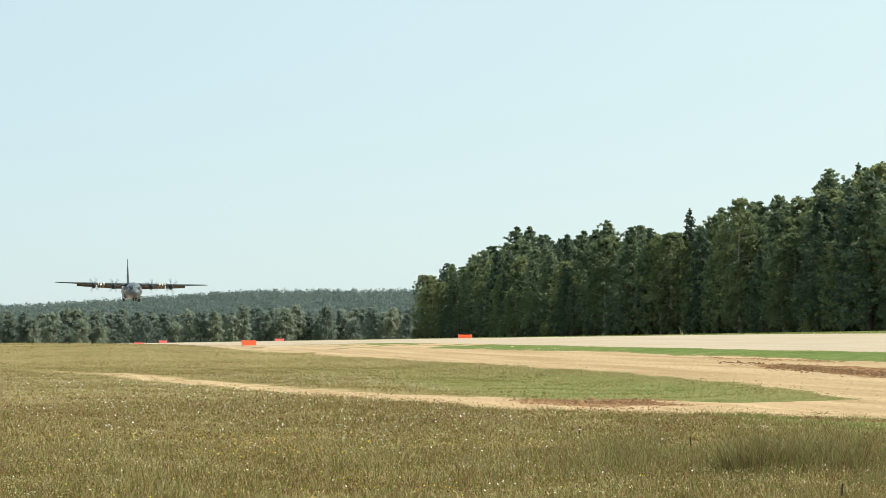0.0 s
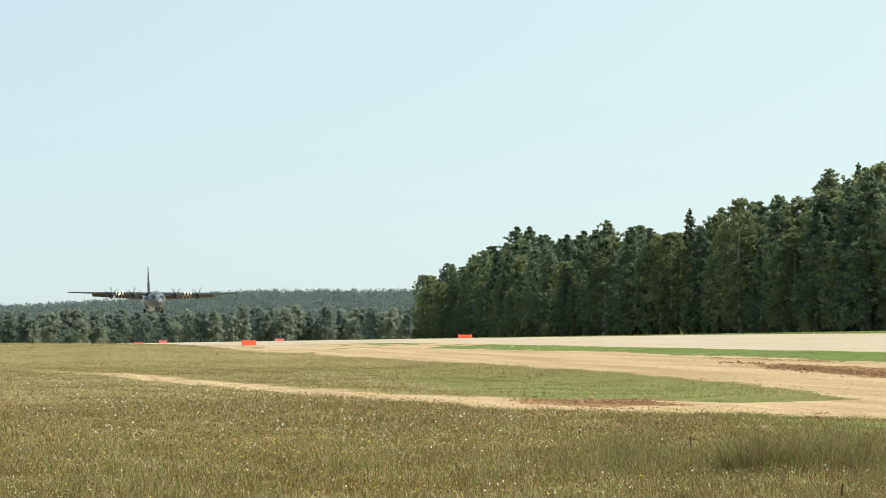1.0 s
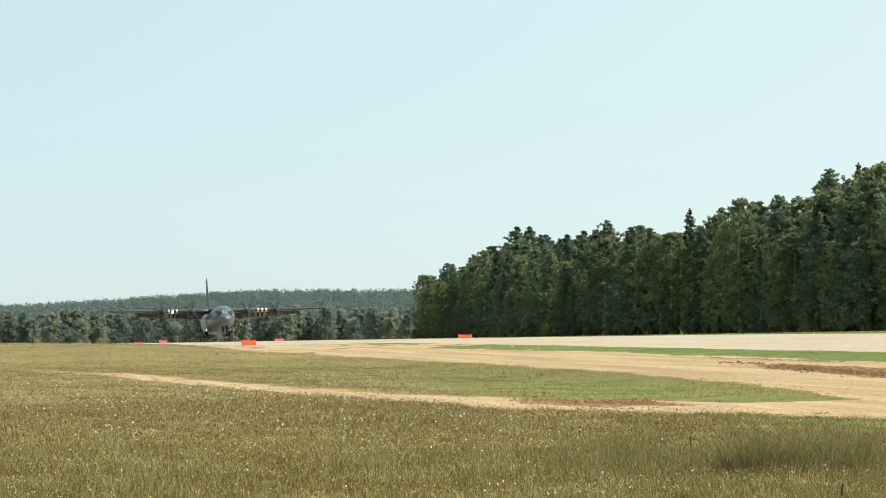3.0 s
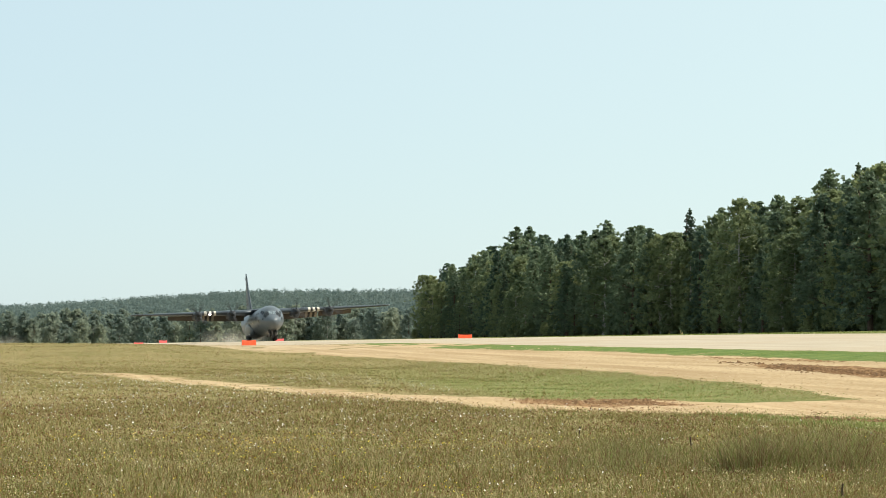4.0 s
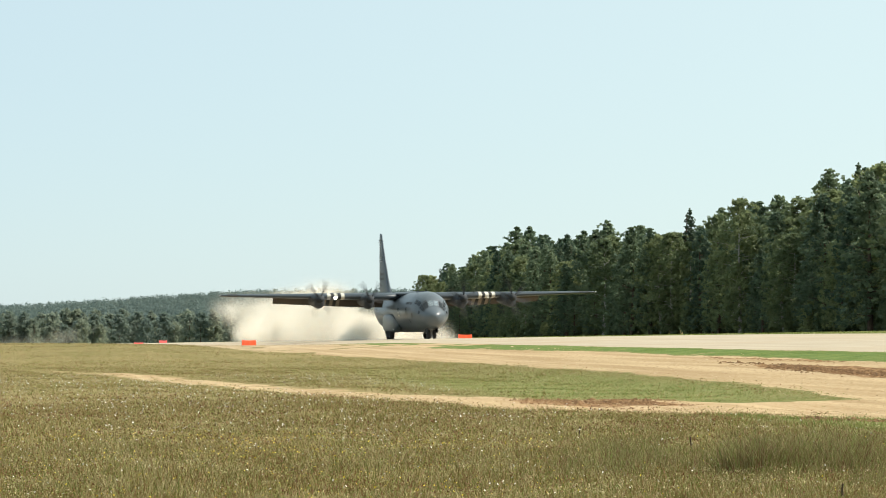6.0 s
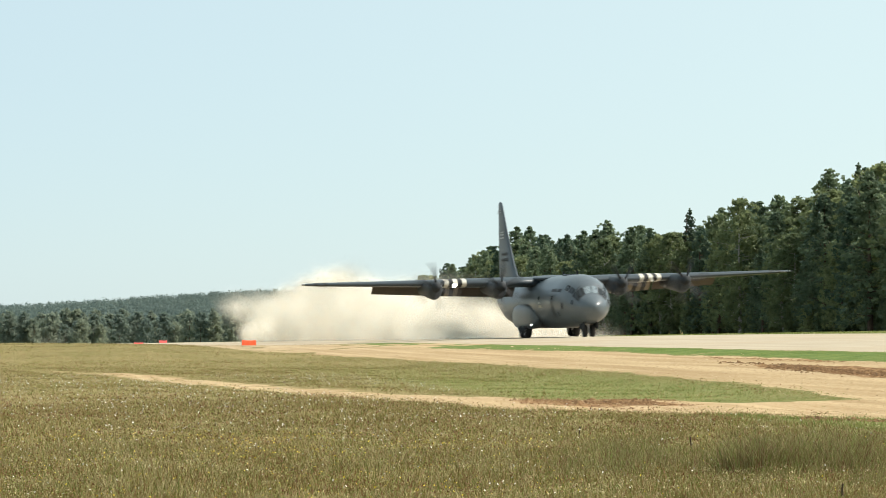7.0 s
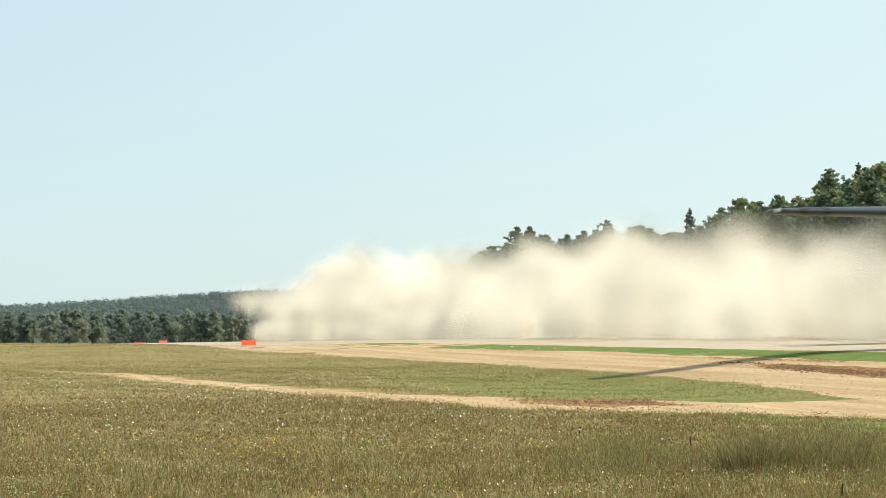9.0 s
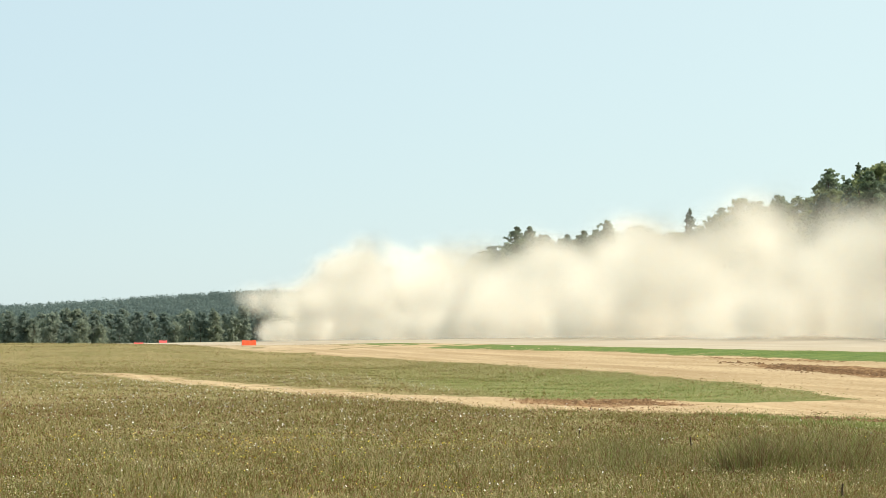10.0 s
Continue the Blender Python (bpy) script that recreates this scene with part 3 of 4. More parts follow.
M_PAINT_DARK = material("sooty_grey_paint", (0.020, 0.022, 0.024), (0.042, 0.045, 0.047), 0.9, 0.75, 0.02, fine=8, spec=0.1)
# the wing's shade over the nacelles is put into this darker grey
M_NACELLE = material("wing_shaded_nacelle_paint", (0.028, 0.034, 0.039), (0.058, 0.066, 0.072), 1.1, 0.55, 0.02, fine=8, spec=0.2)
M_FLAP = material("dusty_flap_paint", (0.055, 0.047, 0.039), (0.115, 0.09, 0.066), 0.8, 0.6, 0.02, fine=7)
M_GLASS = material("cockpit_glass", (0.03, 0.036, 0.04), (0.06, 0.068, 0.074), 2, 0.06, spec=0.9)
# pale metallic base in place of clear glass, to strengthen the sky's reflection
M_SCREEN = material("pale_metallic_windscreen_glass", (0.62, 0.66, 0.67), (0.78, 0.80, 0.80), 2, 0.08, metal=0.9)
M_TYRE = material("tyre_rubber", (0.012, 0.012, 0.012), (0.035, 0.032, 0.03), 4, 0.85)
M_STEEL = material("gear_steel", (0.25, 0.25, 0.25), (0.5, 0.5, 0.5), 4, 0.35, metal=0.8)
M_WHITE = material("weathered_white_stripe_paint", (0.46, 0.43, 0.36), (0.64, 0.61, 0.52), 1.5, 0.5)
# stripe white darkened for the shade on the flaps, tinted like M_FLAP
M_SHADED_STRIPE = material("shade_darkened_stripe_paint", (0.20, 0.165, 0.12), (0.36, 0.31, 0.24), 1.5, 0.6)
M_BLACK = material("black_stripe_paint", (0.012, 0.012, 0.012), (0.03, 0.03, 0.03), 1.5, 0.5)
M_MARK = material("light_grey_marking", (0.42, 0.43, 0.43), (0.55, 0.56, 0.56), 2, 0.5)
M_MARK_DARK = material("dark_grey_marking", (0.05, 0.052, 0.055), (0.085, 0.088, 0.09), 2, 0.5)
M_BLADE = material("propeller_blade", (0.03, 0.03, 0.032), (0.06, 0.06, 0.062), 3, 0.7, spec=0.1)
M_LAMP = glow("lit_landing_lamp", (1.0, 0.97, 0.9), 22.0)

# fuselage stations: x, centre height, half width, rise above and drop below the centre
STATIONS = [(15.44, 2.30, 0.03, 0.03, 0.03), (15.34, 2.30, 0.34, 0.28, 0.34), (15.1, 2.31, 0.63, 0.50, 0.62), (14.75, 2.33, 0.96, 0.76, 0.92),
            (14.42, 2.35, 1.15, 0.95, 1.08), (14.15, 2.38, 1.28, 1.22, 1.19), (13.8, 2.42, 1.44, 1.62, 1.31), (13.4, 2.48, 1.60, 1.87, 1.44),
            (12.9, 2.56, 1.78, 1.98, 1.60), (12.2, 2.66, 1.94, 2.06, 1.77), (11.0, 2.74, 2.06, 2.11, 1.95), (9.0, 2.75, 2.10, 2.11, 2.01),
            (2.0, 2.75, 2.10, 2.11, 2.02), (-4.0, 2.75, 2.10, 2.11, 2.02), (-7.3, 2.76, 2.10, 2.10, 2.0), (-9.1, 2.92, 2.08, 1.94, 1.95),
            (-11.1, 3.28, 1.90, 1.55, 1.70), (-13.1, 3.66, 1.58, 1.14, 1.40), (-15.3, 3.98, 1.12, 0.78, 0.98), (-17.5, 4.2, 0.6, 0.48, 0.5),
            (-19.0, 4.32, 0.12, 0.16, 0.12)]


def station(x):
    s = STATIONS
    xs = [-q[0] for q in s]
    return [float(np.interp(-x, xs, [q[k] for q in s])) for k in range(1, 5)]


def skin(x, a, proud=0.0):
    """A point of the fuselage's skin; a: degrees from straight up, towards starboard positive."""
    zc, ry, rt, rb = station(x)
    t = radians(a)
    c = math.cos(t)
    return Vector((x, -(ry + proud) * math.sin(t), zc + ((rt if c > 0 else rb) + proud) * c))


def skin_patch(name, x0, x1, a0, a1, mat, parent, proud=0.02, nx=4, na=5, label=""):
    """A panel that follows the skin: a window, a door's outline, a marking."""
    bm = bmesh.new()
    grid = [[bm.verts.new(skin(x0 + (x1 - x0) * i / nx, a0 + (a1 - a0) * j / na, proud)) for j in range(na + 1)] for i in range(nx + 1)]
    faces = [bm.faces.new((grid[i][j], grid[i + 1][j], grid[i + 1][j + 1], grid[i][j + 1])) for i in range(nx) for j in range(na)]
    bmesh.ops.solidify(bm, geom=faces, thickness=-0.015)
    return part(name, bm, mat, parent, label, smooth=False)


def foil(chord, thick, n=10):
    """An aerofoil's outline, from the trailing edge over the top and back below; x forward, the nose at 0."""
    xs = [0.5 - 0.5 * math.cos(math.pi * k / n) for k in range(n + 1)]

    def half(q):
        return 5 * thick * (0.2969 * math.sqrt(q) - 0.126 * q - 0.3516 * q * q + 0.2843 * q ** 3 - 0.1036 * q ** 4)

    up = [(-q * chord, half(q) * chord * 1.15) for q in reversed(xs)]
    down = [(-q * chord, -half(q) * chord * 0.85) for q in xs[1:-1]]
    return up + down


WING_SPANS = [(0.0, 2.35, 4.95, 0.175, 4.42), (5.0, 2.25, 4.75, 0.17, 4.48), (11.0, 1.95, 3.75, 0.155, 4.58), (18.8, 1.42, 2.35, 0.125, 4.74), (20.0, 1.2, 1.8, 0.11, 4.77), (20.2, 0.75, 0.9, 0.08, 4.78)]


def wing_at(y):
    ys = [w[0] for w in WING_SPANS]
    return [float(np.interp(abs(y), ys, [w[k] for w in WING_SPANS])) for k in range(1, 5)]


def wing_ring(y, grow=0.0):
    le, chord, thick, z = wing_at(y)
    return [Vector((le + px + (grow if px > -chord * 0.3 else -grow), y, z + pz + math.copysign(grow, pz))) for px, pz in foil(chord, thick)]


def wing(side, parent):
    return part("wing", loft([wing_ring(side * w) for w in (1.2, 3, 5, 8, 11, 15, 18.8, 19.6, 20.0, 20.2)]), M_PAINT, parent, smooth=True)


def flap(side, y0, y1, parent, name="flap", mat=None, grow=0.0, words="brown dust-stained lowered flap"):
    """A lowered flap hung behind and below the trailing edge, or a painted band round it."""
    rings = []
    for k in range(5):
        y = side * (y0 + (y1 - y0) * k / 4)
        le, chord, thick, z = wing_at(y)
        tilt = Matrix.Rotation(radians(-38), 4, "Y")
        c = chord * 0.30
        rings.append([Vector((le - chord * 0.80, y, z - 0.16)) + tilt @ Vector((px, 0, pz + math.copysign(grow, pz))) for px, pz in foil(c, 0.14, 6)])
    return part(name, loft(rings), mat or M_FLAP, parent, words)


def wing_band(side, y0, y1, mat, parent, name):
    return part(name, loft([wing_ring(side * q, 0.012) for q in (y0, (y0 + y1) / 2, y1)], caps=False), mat, parent, smooth=True)


def nacelle(side, y, parent):
    _, _, _, z = wing_at(y)
    zc = z - 0.32
    rings = []
    for x, w, up, down in ((4.75, 0.40, 0.40, 0.42), (4.66, 0.49, 0.48, 0.66), (4.45, 0.56, 0.54, 0.88), (4.1, 0.60, 0.57, 0.98), (3.4, 0.60, 0.58, 0.98), (2.4, 0.62, 0.6, 0.86), (1.0, 0.58, 0.55, 0.72), (-0.8, 0.48, 0.42, 0.55), (-2.2, 0.3, 0.25, 0.36), (-2.9, 0.16, 0.14, 0.2)):
        rings.append([Vector((x, side * y + w * math.sin(t), zc + (up if math.cos(t) > 0 else down) * math.copysign(abs(math.cos(t)) ** 0.85, math.cos(t))))
                      for t in (2 * math.pi * k / 20 for k in range(20))])
    ob = part("engine_nacelle", loft(rings), M_NACELLE, parent, smooth=True)
    part("intake", lathe([(4.64, 0.02), (4.645, 0.26)], "X", (0, side * y, zc - 0.50), 16), M_BLACK, ob, "black chin air intake")
    part("exhaust", lathe([(-2.8, 0.3), (-3.1, 0.27), (-3.11, 0.02)], "X", (0, side * y, zc - 0.1), 16), M_PAINT_DARK, ob, "soot-darkened exhaust pipe")
    return zc


def propeller(side, y, zc, parent):
    """Spinner with six curved blades, turning about its own x axis."""
    hub = part("propeller", lathe([(0.55, 0.02), (0.5, 0.12), (0.3, 0.27), (0.0, 0.38), (-0.2, 0.40)], "X", (0, 0, 0), 20), M_PAINT_DARK, parent, "six-bladed propeller spinning", smooth=True)
    for k in range(6):
        rings = []
        for r, c, tw, sweep in ((0.3, 0.12, 60, 0), (0.7, 0.20, 54, 0.03), (1.2, 0.26, 46, 0.05), (1.65, 0.24, 40, 0.0), (1.95, 0.16, 36, -0.10), (2.05, 0.07, 35, -0.16)):
            tilt = Matrix.Rotation(radians(tw), 4, "Z")
            rings.append([tilt @ Vector((px + c / 2, py, 0)) + Vector((0, sweep, r)) for px, py in foil(c, 0.09, 4)])
        bm = loft(rings)
        bm.transform(Matrix.Rotation(math.pi / 3 * k, 4, "X"))
        part("blade", bm, M_BLADE, hub)
    hub.matrix_basis = pose(4.95, side * y, zc)
    return hub


def wheel(name, x, y, r, w, parent):
    hub = part(name, lathe([(-w / 2, r * 0.62), (-w / 2, r * 0.86), (-w * 0.32, r * 0.985), (0, r), (w * 0.32, r * 0.985), (w / 2, r * 0.86), (w / 2, r * 0.62)], "Y", (0, 0, 0), 28), M_TYRE, parent, smooth=True)
    part("rim", lathe([(-w * 0.45, 0.05), (-w * 0.45, r * 0.5), (-w * 0.52, r * 0.62), (w * 0.52, r * 0.62), (w * 0.45, r * 0.5), (w * 0.45, 0.05)], "Y", (0, 0, 0), 20), M_STEEL, hub)
    hub.matrix_basis = pose(x, y, r)
    return hub


def make_aircraft():
    root = tagged(new("transport_aircraft"), "grey four-engined propeller transport aircraft landing on the sand strip", "aircraft")
    n = 40
    xs = []
    for a, b in zip(STATIONS, STATIONS[1:]):
        xs += [a[0], (a[0] + b[0]) / 2]
    xs.append(STATIONS[-1][0])
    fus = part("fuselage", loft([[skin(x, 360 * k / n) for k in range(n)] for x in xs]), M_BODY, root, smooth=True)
    # cockpit glazing: front, side and eyebrow panes
    for s in (1, -1):
        skin_patch("window_frame", 14.40, 13.70, s * 25, s * 66, M_MARK_DARK, fus, 0.008, label="dark frame between the cockpit panes")
        skin_patch("window", 14.36, 13.92, s * 2, s * 23, M_SCREEN, fus, label="windscreen pane mirroring the pale sky")
        for x0, x1, a0, a1 in ((14.34, 13.88, 27, 46), (14.28, 13.74, 49, 64), (13.64, 13.1, 46, 61), (13.0, 12.45, 46, 60), (13.95, 13.66, 74, 86)):
            skin_patch("window", x0, x1, s * a0, s * a1, M_GLASS, fus, label="dark cockpit window pane")
        skin_patch("door", 10.2, 9.4, s * 80, s * 128, M_BODY, fus, 0.012, label="flush grey crew door")
        for x in (9.95, 5.4, -8.4):
            skin_patch("window", x + 0.17, x - 0.17, s * 76, s * 84, M_GLASS, fus, label="small dark round window", nx=2, na=2)
        skin_patch("marking", 11.9, 9.2, s * 60, s * 67, M_MARK_DARK, fus, 0.006, label="dark grey bar of lettering")
        skin_patch("marking", 6.4, 5.5, s * 95, s * 101, M_WHITE, fus, 0.006, label="light grey stencil patch")
        skin_patch("marking", 5.9, 5.3, s * 88, s * 92, M_MARK, fus, 0.006, label="light grey stencil patch")
        skin_patch("marking", 12.55, 12.25, s * 88, s * 104, M_MARK_DARK, fus, 0.006, label="dark rectangular sensor panel")
        skin_patch("marking", 11.3, 11.0, s * 112, s * 122, M_MARK_DARK, fus, 0.006, label="dark sensor panel")
    for x in (9.2, 4.6, -6.0):
        part("antenna", box((0.5, 0.05, 0.34), (x, 0.2, 5.0), 0.02), M_PAINT_DARK, fus)
    part("hatch", box((1.1, 0.9, 0.12), (7.6, 0, 4.88), 0.04), M_PAINT, fus)
    # wing root fairing over the cabin
    rings = []
    for x, w, up in ((3.6, 0.4, 0.02), (2.9, 1.4, 0.16), (1.5, 1.9, 0.3), (-1.0, 1.9, 0.3), (-3.0, 1.4, 0.16), (-4.0, 0.4, 0.02)):
        rings.append([Vector((x, w * math.sin(t), 4.72 + (up if math.cos(t) > 0 else 0.25) * math.cos(t))) for t in (2 * math.pi * k / 20 for k in range(20))])
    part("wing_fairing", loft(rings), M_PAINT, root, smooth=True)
    props = []
    wheels = []
    for s in (1, -1):
        w = wing(s, root)
        flap(s, 2.4, 9.0, w)
        flap(s, 9.2, 14.3, w)
        for k in range(5):
            y = 7.15 + 0.36 * k
            wing_band(s, y, y + 0.36, M_BLACK if k % 2 else M_WHITE, w, "stripe")
            flap(s, y, y + 0.36, w, "flap_stripe", M_BLACK if k % 2 else M_SHADED_STRIPE, 0.012, "painted stripe across the flap")
        for y in (4.94, 10.15):
            zc = nacelle(s, y, w)
            props.append((propeller(s, y, zc, root), y * s, zc))
        le, chord, thick, z = wing_at(7.9)
        part("landing_lamp", lathe([(0.0, 0.02), (0.03, 0.12), (-0.08, 0.14)], "X", (le + 0.03, s * 8.15, z - 0.16), 14), M_LAMP if s < 0 else M_WHITE, w, "lit white landing lamp" if s < 0 else "unlit landing lamp")
        part("wing_tip_lamp", box((0.5, 0.10, 0.12), (1.05, s * 20.1, 4.79), 0.04), M_MARK, w, "pale wing tip lamp")
        part("leading_edge_panel", loft([wing_ring(s * q, 0.008)[7:14] for q in (18.3, 19.3)], closed=False), M_BLACK, w, "black rubbed patch at the wing tip")
        # undercarriage fairing and wheels
        rings = []
        for x, ww, h, zc in ((3.6, 0.05, 0.1, 1.6), (3.3, 0.34, 0.6, 1.68), (2.6, 0.50, 0.92, 1.72), (1.4, 0.6, 1.02, 1.74), (-1.8, 0.6, 1.02, 1.74), (-3.6, 0.46, 0.86, 1.72), (-4.9, 0.25, 0.5, 1.65), (-5.4, 0.05, 0.1, 1.6)):
            rings.append([Vector((x, s * 1.72 + ww * math.copysign(abs(math.sin(t)) ** 0.5, math.sin(t)), zc + h * math.copysign(abs(math.cos(t)) ** 0.5, math.cos(t)))) for t in (2 * math.pi * k / 24 for k in range(24))])
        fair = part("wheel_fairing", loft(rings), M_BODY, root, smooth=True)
        part("taxi_lamp", lathe([(0.0, 0.02), (0.02, 0.06), (-0.3, 0.07)], "X", (2.75, s * 2.1, 1.05), 14), M_LAMP, fair, "lit white lamp on the wheel fairing")
        part("gear_door", box((2.6, 0.05, 0.3), (0.0, s * 2.31, 0.7), 0.02), M_PAINT_DARK, fair)
        for x in (0.77, -0.77):
            wheels.append((wheel("main_wheel", x, s * 2.0, 0.74, 0.5, root), x, s * 2.0, 0.74))
            part("strut", box((0.22, 0.22, 0.9), (x, s * 1.78, 0.95), 0.05), M_STEEL, root)
        wheels.append((wheel("nose_wheel", 13.0, s * 0.3, 0.49, 0.28, root), 13.0, s * 0.3, 0.49))
        part("nose_gear_door", box((1.6, 0.04, 0.5), (13.1, s * 0.52, 0.9), 0.015), M_PAINT_DARK, root)
        # tailplane
        rings = []
        for y, le, c in ((0.3, -14.0, 4.2), (4.5, -14.7, 3.0), (7.8, -15.3, 1.9), (8.02, -15.7, 1.3)):
            rings.append([Vector((le + px, s * y, 4.95 + pz)) for px, pz in foil(c, 0.11, 8)])
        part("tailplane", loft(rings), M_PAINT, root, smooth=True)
    part("nose_strut", lathe([(0.35, 0.09), (1.3, 0.11)], "Z", (13.0, 0, 0), 12), M_STEEL, root)
    # fin with dorsal fillet, rudder and markings
    rings = []
    for z, le, te in ((4.45, -6.4, -16.2), (4.85, -8.0, -16.3), (5.3, -9.4, -16.35), (6.2, -10.35, -16.4), (9.0, -12.7, -16.25), (11.3, -14.2, -16.0), (11.72, -14.55, -15.9), (11.84, -15.1, -15.6)):
        rings.append([Vector((le + px - 2.2, pz, z)) for px, pz in foil(le - te, 0.085 if z > 5 else 0.06, 8)])
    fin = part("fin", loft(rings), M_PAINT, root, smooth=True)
    for s in (1, -1):
        for z0, z1, x0, x1, mat in ((11.05, 11.12, -14.5, -15.9, M_MARK), (10.85, 10.92, -14.3, -15.9, M_MARK), (8.85, 9.0, -13.4, -14.9, M_MARK), (9.1, 9.2, -13.4, -14.6, M_MARK), (8.6, 8.7, -13.4, -14.9, M_MARK), (7.1, 7.35, -12.2, -14.4, M_MARK_DARK), (6.6, 6.85, -12.0, -14.4, M_MARK_DARK)):
            bm = bmesh.new()
            vs = [bm.verts.new((x - 2.2, s * (0.225 - 0.018 * (z - 6.5)), z)) for x, z in ((x0, z0), (x1, z0), (x1, z1), (x0, z1))]
            f = bm.faces.new(vs)
            bmesh.ops.solidify(bm, geom=[f], thickness=0.02)
            part("marking", bm, mat, fin, "bar of tail lettering")
    return root, props, wheels


aircraft, propellers, running_wheels = make_aircraft()


# ---------------------------------------------------------------- strip markers
def make_marker(x, y, width, height, turn, mat, words):
    """A fabric marker panel sagging between its two end poles, propped by a back leaf."""
    root = tagged(new("strip_marker"), words, "runway marker", "markers along the strip")
    y = y * DEEP
    root.matrix_basis = Matrix.Translation((x, y, float(lie(x, y)))) @ Matrix.Rotation(turn, 4, "Z")
    for s in (-1, 1):
        rows = []
        for k in range(9):
            q = k / 8
            sag = 0.10 * height * 4 * q * (1 - q)
            px = (q - 0.5) * width
            rows.append([Vector((px, s * 0.34, 0.02)), Vector((px, s * (0.20 + 0.02 * math.sin(k * 2)), height * 0.5)), Vector((px, s * 0.03, height - sag)),
                         Vector((px, s * 0.015, height - sag - 0.01)), Vector((px, s * 0.185, height * 0.5)), Vector((px, s * 0.325, 0.02))])
        part("panel", loft(rows), mat, root)
        part("pole", lathe([(0.0, 0.02), (height + 0.05, 0.018)], "Z", (s * (width / 2 + 0.01), 0, 0), 8), M_STEEL, root, "thin end pole")
    return root


BRIGHT, FADED = "bright orange-red fabric marker panel beside the strip", "pinkish faded fabric marker panel at the strip"
make_marker(-19.9, 213.5, 1.45, 0.56, 0.15, M_ORANGE, BRIGHT)
make_marker(2.75, 259.0, 1.68, 0.50, 0.0, M_ORANGE, BRIGHT)
make_marker(-31.9, 406.0, 1.76, 0.52, 0.0, M_PINK, FADED)
make_marker(-49.4, 338.0, 1.48, 0.55, 0.1, M_PINK, FADED)
make_marker(-60.1, 447.0, 1.65, 0.55, 0.0, M_PINK, FADED)


# ---------------------------------------------------------------- grass and flowers
def fan(rng, n, near, far, half=0.224):
    """Places spread evenly over a sector of the meadow."""
    d = np.sqrt(rng.uniform(near * near, far * far, n))
    a = rng.uniform(-half, half, n)
    return d * np.sin(a), d * np.cos(a) * DEEP, d


def patchy(x, y):
    return 0.5 + 0.25 * np.sin(x * 0.9 + 1.3 * np.sin(y * 0.35)) + 0.25 * np.sin(y * 0.6 - x * 0.5 + 1)


def blades(x, y, height, width, rng, lean=0.35, base=None, plain=False):
    """Bent blades of three triangles, the upper part leaning further; plain ones are one triangle."""
    n = len(x)
    z = ground_z(x, y) - 0.01 if base is None else base
    a = rng.uniform(0, 2 * np.pi, n)
    side = np.stack([np.cos(a), np.sin(a), np.zeros(n)], -1) * (width * 0.5)[:, None]
    b = rng.uniform(0, 2 * np.pi, n)
    tilt = rng.uniform(0.1, 1, n) * lean * height
    way = np.stack([np.cos(b) * tilt, np.sin(b) * tilt, np.zeros(n)], -1)
    foot = np.stack([x, y, z], -1)
    mid = foot + way * 0.3 + np.stack([0 * x, 0 * x, height * 0.55], -1)
    top = foot + way + np.stack([0 * x, 0 * x, height], -1)
    if plain:
        return np.stack([foot - side, foot + side, top], 1).reshape(-1, 3), np.arange(n * 3).reshape(-1, 3)
    V = np.stack([foot - side, foot + side, mid + side * 0.7, mid - side * 0.7, top], 1).reshape(-1, 3)
    k = np.arange(n)[:, None] * 5
    F = np.concatenate([k + (0, 1, 2), k + (0, 2, 3), k + (3, 2, 4)], 1).reshape(-1, 3)
    return V, F


